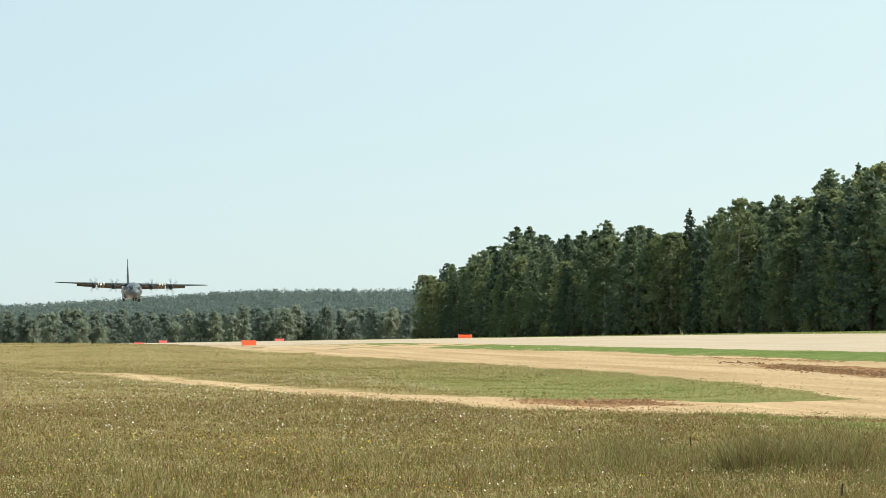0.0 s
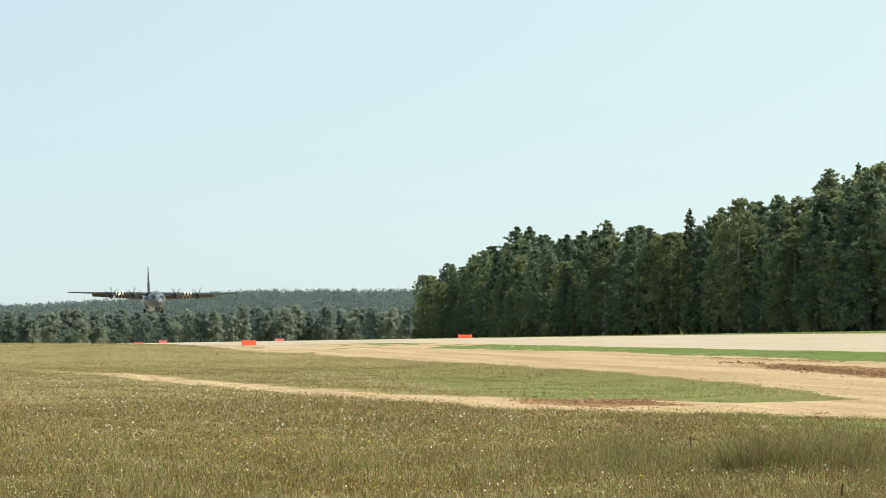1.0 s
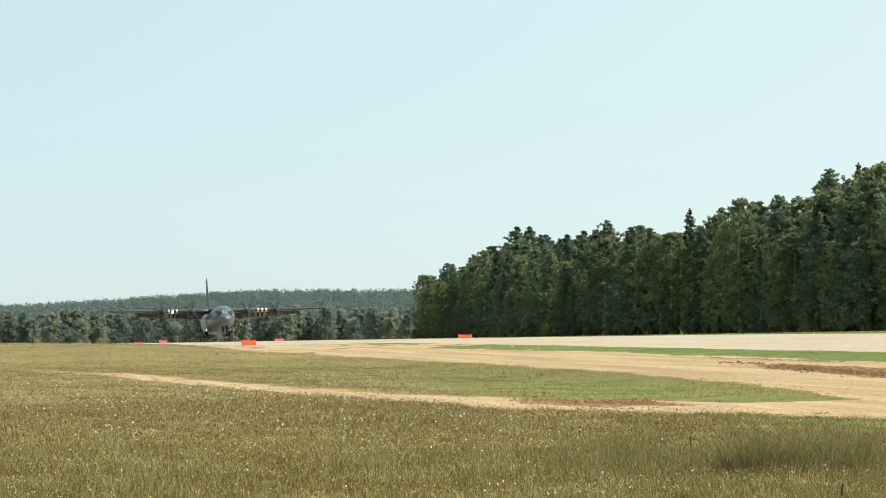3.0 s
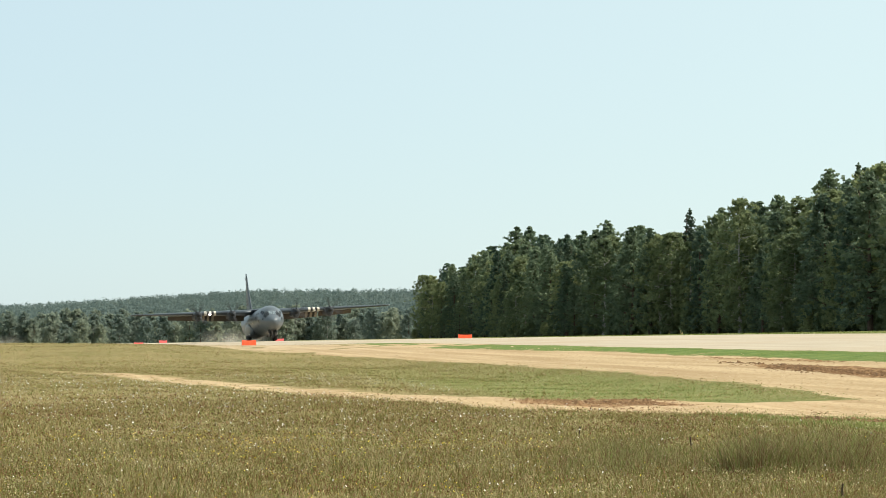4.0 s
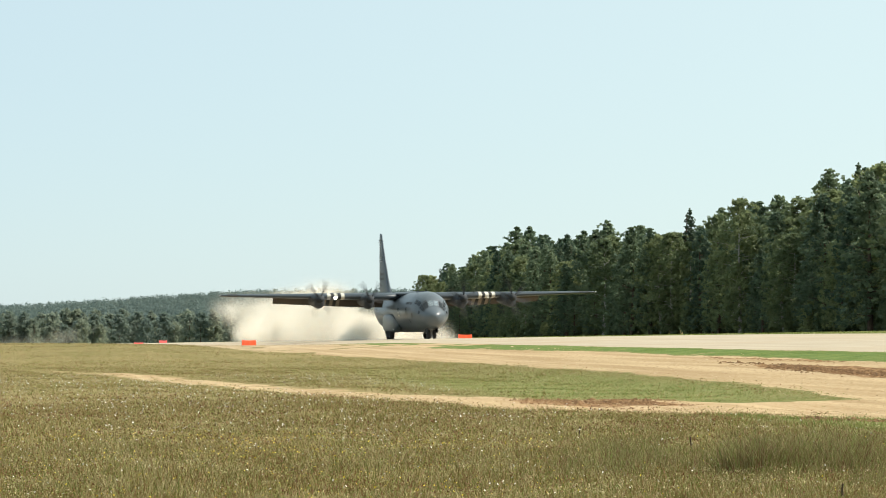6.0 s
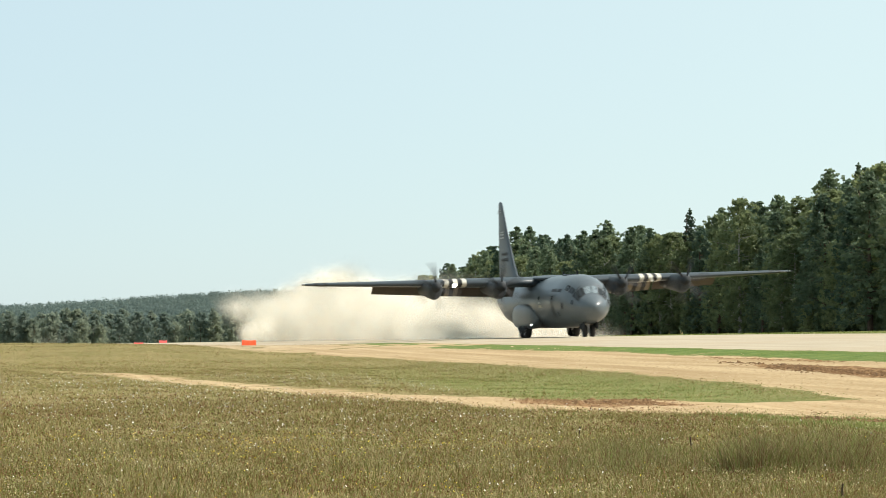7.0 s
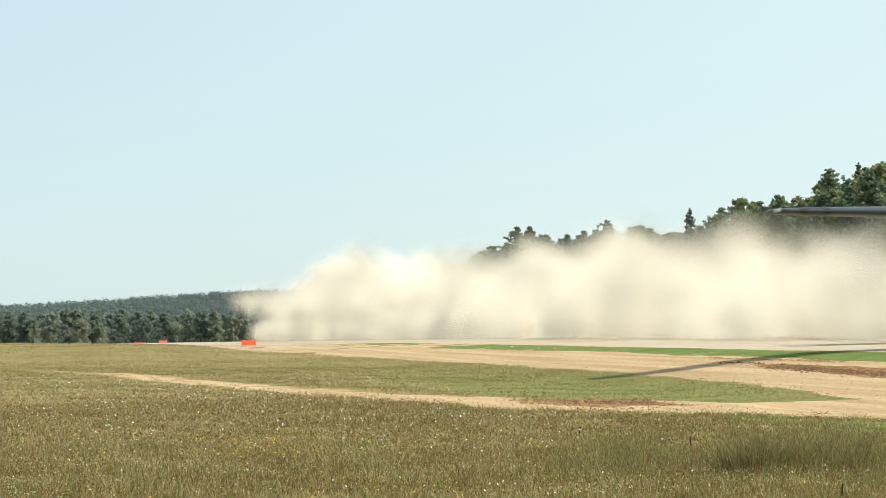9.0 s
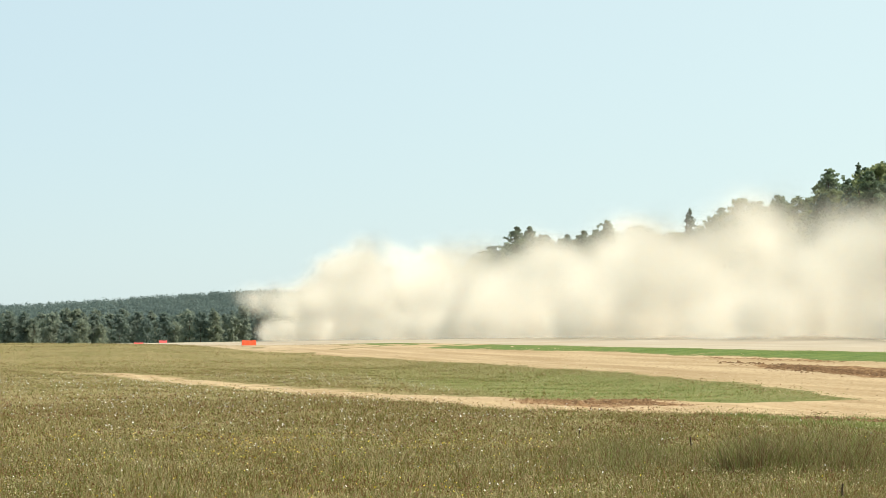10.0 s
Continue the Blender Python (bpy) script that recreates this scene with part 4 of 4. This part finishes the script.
def make_meadow():
    rng = np.random.default_rng(12)
    sets = {"meadow_grass": [], "verge_grass": [], "meadow_herbs": []}
    for near, far, n, h0, h1, w in ((20.5, 30, 270000, 0.04, 0.15, 0.0085), (30, 50, 270000, 0.04, 0.13, 0.012), (50, 100, 190000, 0.03, 0.10, 0.020), (100, 240, 100000, 0.03, 0.11, 0.040)):
        x, y, d = fan(rng, n, near, far)
        sand, pale, green, mud = cover(x, y)
        p, yc = runway_coords(x, y)
        tussock = 0.6 * vnoise(x, y, 0.42, 1) + 0.4 * vnoise(x, y, 1.3, 2)
        keep = (sand + 0.22 * rng.normal(size=n) + 0.7 * (vnoise(x, y, 0.9, 11) - 0.5) < 0.4) & (p < -16) & (mud + 0.2 * rng.normal(size=n) < 0.4) & (rng.random(n) < 0.35 + 0.9 * tussock)
        x, y, green, d, tussock = x[keep], y[keep], green[keep], d[keep], tussock[keep]
        h = (h0 + (h1 - h0) * rng.random(len(x)) ** 1.6) * (0.35 + 1.35 * tussock)
        h *= (1 - 0.55 * green) * (1 - 0.65 * np.clip(sand[keep] * 2.5, 0, 1))
        g = green + 0.13 * rng.normal(size=len(x)) > 0.45
        for key, m in (("meadow_grass", ~g), ("verge_grass", g)):
            sets[key].append(blades(x[m], y[m], h[m], np.full(m.sum(), w) * rng.uniform(0.6, 1.4, m.sum()), rng, 0.8 if near < 50 else 1.7, plain=True))
    for near, far, n, w in ((20.5, 32, 120000, 0.022), (32, 55, 120000, 0.030), (55, 110, 110000, 0.042)):      # leafy herbs among the blades
        x, y, d = fan(rng, n, near, far)
        sand, pale, green, mud = cover(x, y)
        keep = (sand + 0.2 * rng.normal(size=n) < 0.3) & (green + 0.2 * rng.normal(size=n) < 0.5) & (runway_coords(x, y)[0] < -20) & (rng.random(n) < 0.15 + 0.95 * vnoise(x, y, 0.8, 3))
        x, y = x[keep], y[keep]
        n = len(x)
        c = np.stack([x, y, ground_z(x, y) + (0.02 + 0.12 * rng.random(n) ** 1.3) * (0.5 + vnoise(x, y, 0.42, 1))], -1)
        k = rng.normal(size=(n, 3)) * 0.6 + (0.25, -0.45, 0.75)
        k /= np.linalg.norm(k, axis=1)[:, None]
        u = np.cross(k, rng.normal(size=(n, 3)))
        u /= np.linalg.norm(u, axis=1)[:, None]
        v = np.cross(k, u)
        q = (w * rng.uniform(0.5, 1.3, n))[:, None]
        sets["meadow_herbs"].append((np.stack([c - u * q * 0.6, c + v * q * 0.3, c + u * q * 0.7, c - v * q * 0.3], 1).reshape(-1, 3)[np.add.outer(np.arange(n) * 4, (0, 1, 2, 0, 2, 3)).ravel()], np.arange(n * 6).reshape(-1, 3)))
    # the strip of grass between the runway's far side and the wood
    n = 26000
    t = rng.uniform(0, 1, n)
    yy = 90 + 200 * t
    xx = RX + (RY - yy) * math.tan(PSI) + rng.uniform(16.5, 60, n)
    yy = yy * DEEP
    sets["verge_grass"].append(blades(xx, yy, rng.uniform(0.03, 0.11, n), np.full(n, 0.06), rng, 0.5, plain=True))
    for name, mat, words in (("meadow_herbs", M_HERB, "small olive, brown and straw-coloured herb leaves in the meadow"), ("meadow_grass", M_GRASS, "dry olive and straw-coloured meadow grass"), ("verge_grass", M_VERGE, "short fresh green grass beside the dirt track")):
        V, F, off = [], [], 0
        for v, f in sets[name]:
            V.append(v)
            F.append(f + off)
            off += len(v)
        tagged(new(name, raw_mesh(name, np.concatenate(V), np.concatenate(F), mat)), words, "grass", kind="stuff")


make_meadow()


def make_flowers(name, mat, n, near, far, size, h0, h1, words, seed, where):
    """Flower heads: small domed rosettes on thin stems over the grass."""
    rng = np.random.default_rng(seed)
    x, y, d = fan(rng, n * 3, near, far)
    sand, _, green, _ = cover(x, y)
    keep = np.where((sand < 0.2) & (green < 0.3) & (runway_coords(x, y)[0] < -22) & (rng.random(n * 3) < where(x, y)))[0][:n]
    x, y, d = x[keep], y[keep], d[keep]
    n = len(x)
    h = rng.uniform(h0, h1, n)
    z = ground_z(x, y)
    s = size * rng.uniform(0.6, 1.5, n) * np.clip(d / 32, 0.8, 1.25)
    tilt = rng.normal(size=(n, 2)) * 0.5
    V, F = [], []
    m = 6
    k = np.arange(n) * (m + 1)
    cx = np.stack([x, y, z + h + s * 0.3], -1)
    ring = [np.stack([x + s * math.cos(j * 6.283 / m), y + s * math.sin(j * 6.283 / m),
                      z + h + s * (tilt[:, 0] * math.cos(j * 6.283 / m) + tilt[:, 1] * math.sin(j * 6.283 / m))], -1) for j in range(m)]
    V = np.stack([cx] + ring, 1).reshape(-1, 3)
    F = np.stack([np.stack([k, k + 1 + j, k + 1 + (j + 1) % m], -1) for j in range(m)], 1).reshape(-1, 3)
    tagged(new(name, raw_mesh(name, V, F, mat)), words, "flowers", kind="stuff")


make_flowers("white_wildflowers", M_WHITE_FL, 3200, 20.5, 80, 0.0095, 0.08, 0.2, "small white wildflower heads scattered over the meadow", 21, lambda x, y: 0.25 + 0.75 * (x < 2) * patchy(y, x))
make_flowers("yellow_wildflowers", M_YELLOW_FL, 1500, 20.5, 34, 0.0085, 0.06, 0.17, "small yellow wildflowers in the meadow", 22, lambda x, y: np.clip(0.1 + 0.9 * (x < 1.5) * patchy(x + 4, y), 0, 1))
make_flowers("seed_heads", M_SEED, 15000, 20.5, 56, 0.010, 0.05, 0.16, "brown dried seed heads in the meadow", 23, lambda x, y: 0.15 + 0.85 * patchy(x * 1.7 + 2, y * 1.3) ** 2)


def rush_mesh(seed, n, h, spread):
    """A clump of upright stems and arching blades, with loose seed heads in its upper part."""
    rng = np.random.default_rng(seed)
    V, F, off = [], [], 0
    for m, tall, wide, lean in ((n, 1.0, 0.0065, 0.75), (n, 0.6, 0.008, 1.4), (n // 2, 0.0, 0.009, 2.2)):
        r = spread * np.sqrt(rng.random(m)) * (1 if tall else 1.25)
        a = rng.uniform(0, 6.283, m)
        hh = h * tall * rng.uniform(0.3, 1.1, m) if tall else rng.uniform(0.025, 0.06, m)
        foot = np.full(m, -0.02) if tall else h * rng.uniform(0.45, 1.05, m) * np.clip(1.1 - 0.4 * r / spread, 0.3, 1)
        v, f = blades(r * np.cos(a), r * np.sin(a), hh, wide * rng.uniform(0.5, 1.4, m), rng, lean, foot)
        V.append(v)
        F.append(f + off)
        off += len(v)
    return raw_mesh("rush_clump", np.concatenate(V), np.concatenate(F), M_RUSH)


def make_rushes():
    rng = random.Random(4)
    meshes = [rush_mesh(k, 240, 0.44, 0.5) for k in range(5)]
    dense = rush_mesh(9, 560, 0.56, 0.36)
    spots = [(3.6, 24.6, 1.15), (3.95, 24.8, 1.05), (4.2, 25.2, 1.1), (3.75, 25.4, 1.1), (4.75, 25.2, 1.0), (5.0, 26.5, 1.1)]
    while len(spots) < 150:
        y = rng.uniform(23.0, 36.5)
        x = y * rng.uniform(0.055, 0.225)
        if rng.random() < (x / y - 0.03) / 0.16 + 0.15:
            spots.append((x, y, min(rng.uniform(0.45, 1.15), (1.62 - 0.0421 * y) / 0.57) * min(1.0, 0.45 + 0.35 * max(0.0, y - 23.6))))
    for i, (x, y, s) in enumerate(spots):
        y = y * DEEP
        ob = tagged(new("rush_clump", dense if i < 6 else meshes[i % 5]), "tall clump of olive and straw-coloured rushes", "grass clump", "rushes beside the dirt path")
        ob.matrix_basis = Matrix.Translation((x, y, float(ground_z(x, y)))) @ Matrix.Rotation(rng.uniform(0, 6.28), 4, "Z") @ Matrix.Diagonal((s, s, s * rng.uniform(0.85, 1.1), 1))


make_rushes()


def make_stalk(x, y, h, seed):
    rng = random.Random(seed)
    bm = bmesh.new()
    prev = None
    for k in range(9):
        q = k / 8
        c = Vector((0.008 * math.sin(q * 4 + seed), 0, h * q))
        r = 0.004 + 0.007 * (q > 0.45) * (0.6 + 0.6 * rng.random())
        ring = [bm.verts.new(c + Vector((r * math.cos(j * 1.047), r * math.sin(j * 1.047), 0))) for j in range(6)]
        if prev:
            for j in range(6):
                bm.faces.new((prev[j], prev[(j + 1) % 6], ring[(j + 1) % 6], ring[j]))
        prev = ring
    ob = part("dead_stalk", bm, M_STALK)
    y = y * DEEP
    ob.matrix_basis = Matrix.Translation((x, y, float(ground_z(x, y)) - 0.01))
    tagged(ob, "thin dark dead plant stalk standing in the meadow", "plant stalk", "dead stalks")


for q in ((3.44, 28.9, 0.28, 1), (3.95, 20.6, 0.24, 2), (2.2, 33.5, 0.2, 3)):
    make_stalk(*q)


# ---------------------------------------------------------------- turned-up mud
def make_clods(name, n, line, spread, size, seed, words, mat=None, even=False):
    """Heaps of broken soil along a line, thickest in its middle."""
    rng = np.random.default_rng(seed)
    t = rng.random(n) if even else rng.beta(1.6, 1.6, n)
    (ax, ay), (bx, by) = line
    x = ax + (bx - ax) * t + rng.normal(size=n) * spread * 0.4
    y = (ay + (by - ay) * t + rng.normal(size=n) * spread) * DEEP
    z = ground_z(x, y)
    s = size * np.exp(rng.normal(size=n) * 0.55) * 0.8
    base = np.array([(1, 0, 0), (-0.5, 0.87, 0), (-0.5, -0.87, 0), (0.35, 0.3, 0.45), (-0.4, 0.1, 0.5), (0.1, -0.4, 0.4), (0, 0, -0.3)])
    v = base[None] * s[:, None, None] * rng.uniform(0.6, 1.4, (n, 7, 3))
    a = rng.uniform(0, 6.283, n)
    c, q = np.cos(a)[:, None], np.sin(a)[:, None]
    V = np.stack([v[..., 0] * c - v[..., 1] * q + x[:, None], v[..., 0] * q + v[..., 1] * c + y[:, None], v[..., 2] + z[:, None]], -1).reshape(-1, 3)
    tri = np.array([(0, 1, 3), (1, 4, 3), (1, 2, 4), (2, 5, 4), (2, 0, 5), (0, 3, 5), (3, 4, 5)])
    F = (np.arange(n)[:, None, None] * 7 + tri[None]).reshape(-1, 3)
    tagged(new(name, raw_mesh(name, V, F, mat or M_MUD)), words, "soil", kind="stuff")


make_clods("mud_clods", 1500, ((2.0, 51.4), (5.9, 51.2)), 0.9, 0.024, 1, "turned-up damp brown clods on the path")
make_clods("mud_bank", 900, ((2.0, 53.3), (5.9, 53.0)), 0.12, 0.022, 8, "low dark bank of pushed-up soil along the path", even=True)
make_clods("mud_bank", 320, ((3.6, 51.9), (5.4, 52.2)), 0.2, 0.036, 9, "broken ridge of pushed-up reddish soil on the path")
make_clods("mud_ridge", 160, ((1.5, 45.2), (8.2, 43.0)), 0.9, 0.03, 2, "low brown wheel ruts in the sand")
make_clods("mud_clods", 2300, ((10.75, 68.0), (12.6, 58.0)), 0.55, 0.032, 3, "reddish brown churned soil on the dirt track", even=True)
make_clods("mud_ridge", 300, ((9.8, 74.0), (12.2, 63.5)), 0.2, 0.03, 4, "low brown ridge along the green verge", even=True)
make_clods("mud_ridge", 260, ((6.8, 39.5), (9.0, 38.6)), 0.15, 0.045, 5, "dark soil edge of the path by the rushes")
make_clods("track_gravel", 5200, ((12.4, 55.5), (-1.5, 118.0)), 3.2, 0.017, 6, "small loose stones and crumbs on the dirt track", M_PEBBLE, True)
make_clods("path_gravel", 3000, ((9.2, 44.5), (-4.0, 59.0)), 1.7, 0.014, 7, "small loose stones and crumbs on the dirt path", M_PEBBLE, True)


# ---------------------------------------------------------------- the dust behind the aircraft
def dust_material():
    """Fine dust in the air: thin veils, each fading to nothing towards its rim."""
    m = bpy.data.materials.new("airborne_dust")
    m.use_nodes = True
    N, L = m.node_tree.nodes, m.node_tree.links
    N.remove(N["Principled BSDF"])
    tc = N.new("ShaderNodeTexCoord")
    at = N.new("ShaderNodeAttribute")
    at.attribute_name = "thick"
    soft = N.new("ShaderNodeMapRange")
    soft.interpolation_type = "SMOOTHERSTEP"
    L.new(at.outputs["Fac"], soft.inputs["Value"])
    n = N.new("ShaderNodeTexNoise")
    n.inputs["Scale"].default_value, n.inputs["Detail"].default_value = 0.32, 5
    L.new(tc.outputs["Object"], n.inputs["Vector"])
    r = N.new("ShaderNodeMapRange")
    r.inputs["From Min"].default_value, r.inputs["From Max"].default_value = 0.3, 0.7
    r.inputs["To Min"].default_value, r.inputs["To Max"].default_value = 0.11, 0.33
    L.new(n.outputs["Fac"], r.inputs["Value"])
    mul = N.new("ShaderNodeMath")
    mul.operation = "MULTIPLY"
    L.new(soft.outputs[0], mul.inputs[0])
    L.new(r.outputs[0], mul.inputs[1])
    d = N.new("ShaderNodeBsdfDiffuse")
    d.inputs["Color"].default_value = (0.735, 0.69, 0.59, 1)
    t = N.new("ShaderNodeBsdfTranslucent")
    t.inputs["Color"].default_value = (0.735, 0.69, 0.59, 1)
    s = N.new("ShaderNodeMixShader")
    s.inputs[0].default_value = 0.2
    L.new(d.outputs[0], s.inputs[1])
    L.new(t.outputs[0], s.inputs[2])
    clear = N.new("ShaderNodeBsdfTransparent")
    mix = N.new("ShaderNodeMixShader")
    L.new(mul.outputs[0], mix.inputs[0])
    L.new(clear.outputs[0], mix.inputs[1])
    L.new(s.outputs[0], mix.inputs[2])
    L.new(mix.outputs[0], N["Material Output"].inputs[0])
    return m


M_DUST = dust_material()


def puff_mesh(seed, count, radius, r0, r1, thick):
    """A rounded puff of veils."""
    rng = np.random.default_rng(seed)
    V, F, T = [], [], []
    m = 12
    for i in range(count):
        w = rng.normal(size=3)
        w /= np.linalg.norm(w)
        c = w * radius * rng.random() ** 0.45 * (1, 1, 0.8)
        k = np.array((0.18, -0.78, 0.38)) + rng.normal(size=3) * 0.22
        k /= np.linalg.norm(k)
        u = np.cross(k, rng.normal(size=3))
        u /= np.linalg.norm(u)
        v = np.cross(k, u)
        r = rng.uniform(r0, r1)
        b = len(V)
        V.append(c + k * r * 0.12)
        T.append(thick * rng.uniform(0.5, 1) * (1.1 - 0.6 * min(1.0, np.linalg.norm(c) / radius)))
        for j in range(m):
            t = 6.28319 * j / m
            V.append(c + (u * math.cos(t) + v * math.sin(t)) * r * 0.55 + k * r * 0.08)
            T.append(T[b] * 0.5)
        for j in range(m):
            t = 6.28319 * j / m
            V.append(c + (u * math.cos(t) + v * math.sin(t)) * r)
            T.append(0.0)
        for j in range(m):
            q = (j + 1) % m
            F += [(b, b + 1 + j, b + 1 + q), (b + 1 + j, b + 1 + m + j, b + 1 + m + q), (b + 1 + j, b + 1 + m + q, b + 1 + q)]
    me = raw_mesh("dust_puff", np.array(V), np.array(F), M_DUST, smooth=True)
    at = me.attributes.new("thick", "FLOAT", "POINT")
    at.data.foreach_set("value", np.array(T, dtype=np.float32))
    return me


def make_dust():
    """Puffs along the landing run, each with its rows of place over time: it rises out of the sand once the wheels have passed."""
    rng = random.Random(17)
    big = [puff_mesh(40 + k, 18, 3.2, 2.0, 4.6, 1.0) for k in range(4)]
    low = [puff_mesh(50 + k, 14, 1.9, 1.5, 3.2, 1.6) for k in range(4)]
    veil = [puff_mesh(70 + k, 9, 2.2, 1.8, 3.4, 0.4) for k in range(3)]
    thin = [puff_mesh(60 + k, 14, 2.8, 1.8, 3.0, 0.75) for k in range(2)]
    times = np.linspace(0, 10, 2001)
    ways = np.array([run_s(t) for t in times])
    puffs = []

    def add(mesh, s, side, top, pace, late, words, settle=0.0, drift=0.0):
        x, y = along(s)
        x, y = x + side * math.cos(HEAD), y + side * math.sin(HEAD)
        z0 = float(lie(x, y))
        t0 = float(np.interp(s, ways, times)) + late
        if t0 > 9.9:
            return
        ob = tagged(new("dust_puff", mesh), words, "dust", "dust cloud over the strip", "stuff")
        turn = rng.uniform(-25, 25)
        rows = []
        for a in [-t0, -0.02, 0.1, 0.25, 0.45, 0.8, 1.3, 2.0, 3.0, 4.5, 6.5]:
            t = t0 + a
            if t < 0 or (t >= 10 and rows and rows[-1][0] >= 10):
                continue
            t = min(t, 10.0)
            a = max(t - t0, 0)
            z = -5.5 + (5.5 + top) * (1 - math.exp(-a / pace)) - settle * max(0, a - 1.2)
            rows.append((t, pose(x + drift * a, y, z0 + z, 0, 0, turn)))
        if rows[-1][0] < 10:
            rows.append((10.0, rows[-1][1]))
        puffs.append((ob, rows))

    s = -236.0
    while s < -178:
        add(rng.choice(veil), s, rng.uniform(-4, 4), rng.uniform(-0.7, 0.5) + (s + 236) / 60, 0.3, 0.05, "thin veil of tan dust at the touchdown", 1.7, 0.7)
        s += 4.0
    for k in range(6):
        add(thin[k % 2], -225 + 8 * k, -40 + 3 * k, rng.uniform(0.5, 2.0), 0.5, 0.4, "faint haze of dust drifting off over the grass", 1.7, -2.2)
    s = -157.0
    while s < 225:
        lift = -0.12 - 0.75 * float(smooth01((10 - s) / 90))
        words = "billowing pale tan dust raised by the wheels"
        add(rng.choice(low), s, rng.uniform(-6, -2), rng.uniform(0.4, 1.4), 0.16, -0.02, words, 0, 0.9)
        if s > -100:
            add(rng.choice(low), s, rng.uniform(2, 5), rng.uniform(-1.6, -0.9), 0.12, -0.14, words, 0, 0.9)
        add(rng.choice(low), s + 2, rng.uniform(2, 7), rng.uniform(0.4, 1.6), 0.18, 0.08, words, 0, 0.9)
        add(rng.choice(big), s + 1, rng.uniform(-7, 1), rng.uniform(2.2, 4.2), 0.32, 0.08, words, lift * 0.5, 0.9)
        add(rng.choice(big), s + 3, rng.uniform(-1, 8), (rng.uniform(3.4, 7.3) + 0.6 * min(1, max(0, (s - 60) / 60))), 0.7, 0.2, words, lift, 0.9)
        s += 5.2
    return puffs


RUN_T = (0, 1.5, 2.7, 4.0, 5.0, 5.7, 7.0, 7.5, 8.0, 8.4, 9.0)
RUN_S = (-446.8, -333.7, -245.2, -155.0, -91.1, -45.7, 40.5, 72.4, 103.2, 126.7, 159.4)
RUN_FIT = np.polyfit(RUN_T, RUN_S, 5)


def along(s):
    """The place on the runway's centre line, s metres along the landing run."""
    return 1.217 + s * math.sin(HEAD), 250.0 - s * math.cos(HEAD)


def run_s(t):
    return float(np.polyval(RUN_FIT, t))


dust = make_dust()


# ---------------------------------------------------------------- what moves
def aircraft_pose(t):
    s = run_s(t)
    x, y = along(s)
    z = float(lie(x, y))
    lift = float(np.interp(t, (0, 0.75, 1.5, 2.1, 2.7, 3.2, 3.7, 4.0), (11.0, 8.0, 5.15, 3.25, 1.6, 0.6, 0.08, 0.0)))
    pitch = float(np.interp(t, (0, 1.5, 2.7, 3.5, 4.0, 4.5, 4.9, 10), (-0.2, 1.35, 2.85, 3.4, 3.1, 1.3, 0.1, 0.0)))
    roll = float(np.interp(t, (0, 1.5, 2.7, 3.6, 4.0, 4.6, 5.2, 6.0, 7.0, 7.5, 8.8, 10), (-0.9, 0.15, 0.6, 2.2, 2.4, 0.8, 0.4, 0.7, 1.8, 1.5, 1.2, 0.8)))
    head = math.degrees(HEAD) - 90
    return Matrix.Translation((x, y, z + lift)) @ pose(0, 0, 0, 0, 0, head) @ pose(0, 0, 0, 0, -pitch, 0) @ pose(0, 0, 0, roll, 0, 0)


def motions():
    walk(aircraft, [(k * 0.25, aircraft_pose(k * 0.25)) for k in range(41)])
    for i, (hub, y, zc) in enumerate(propellers):
        walk(hub, [(k / FPS, pose(4.95, y, zc, 89 * k + 13 * i)) for k in range(301)])
    for hub, x, y, r in running_wheels:          # still in the air, rolling from the touchdown on
        walk(hub, [(k / FPS, pose(x, y, r, 0, 83 * max(0, k - 108), 0)) for k in range(301)])
    for puff, rows in dust:
        walk(puff, rows)


motions()
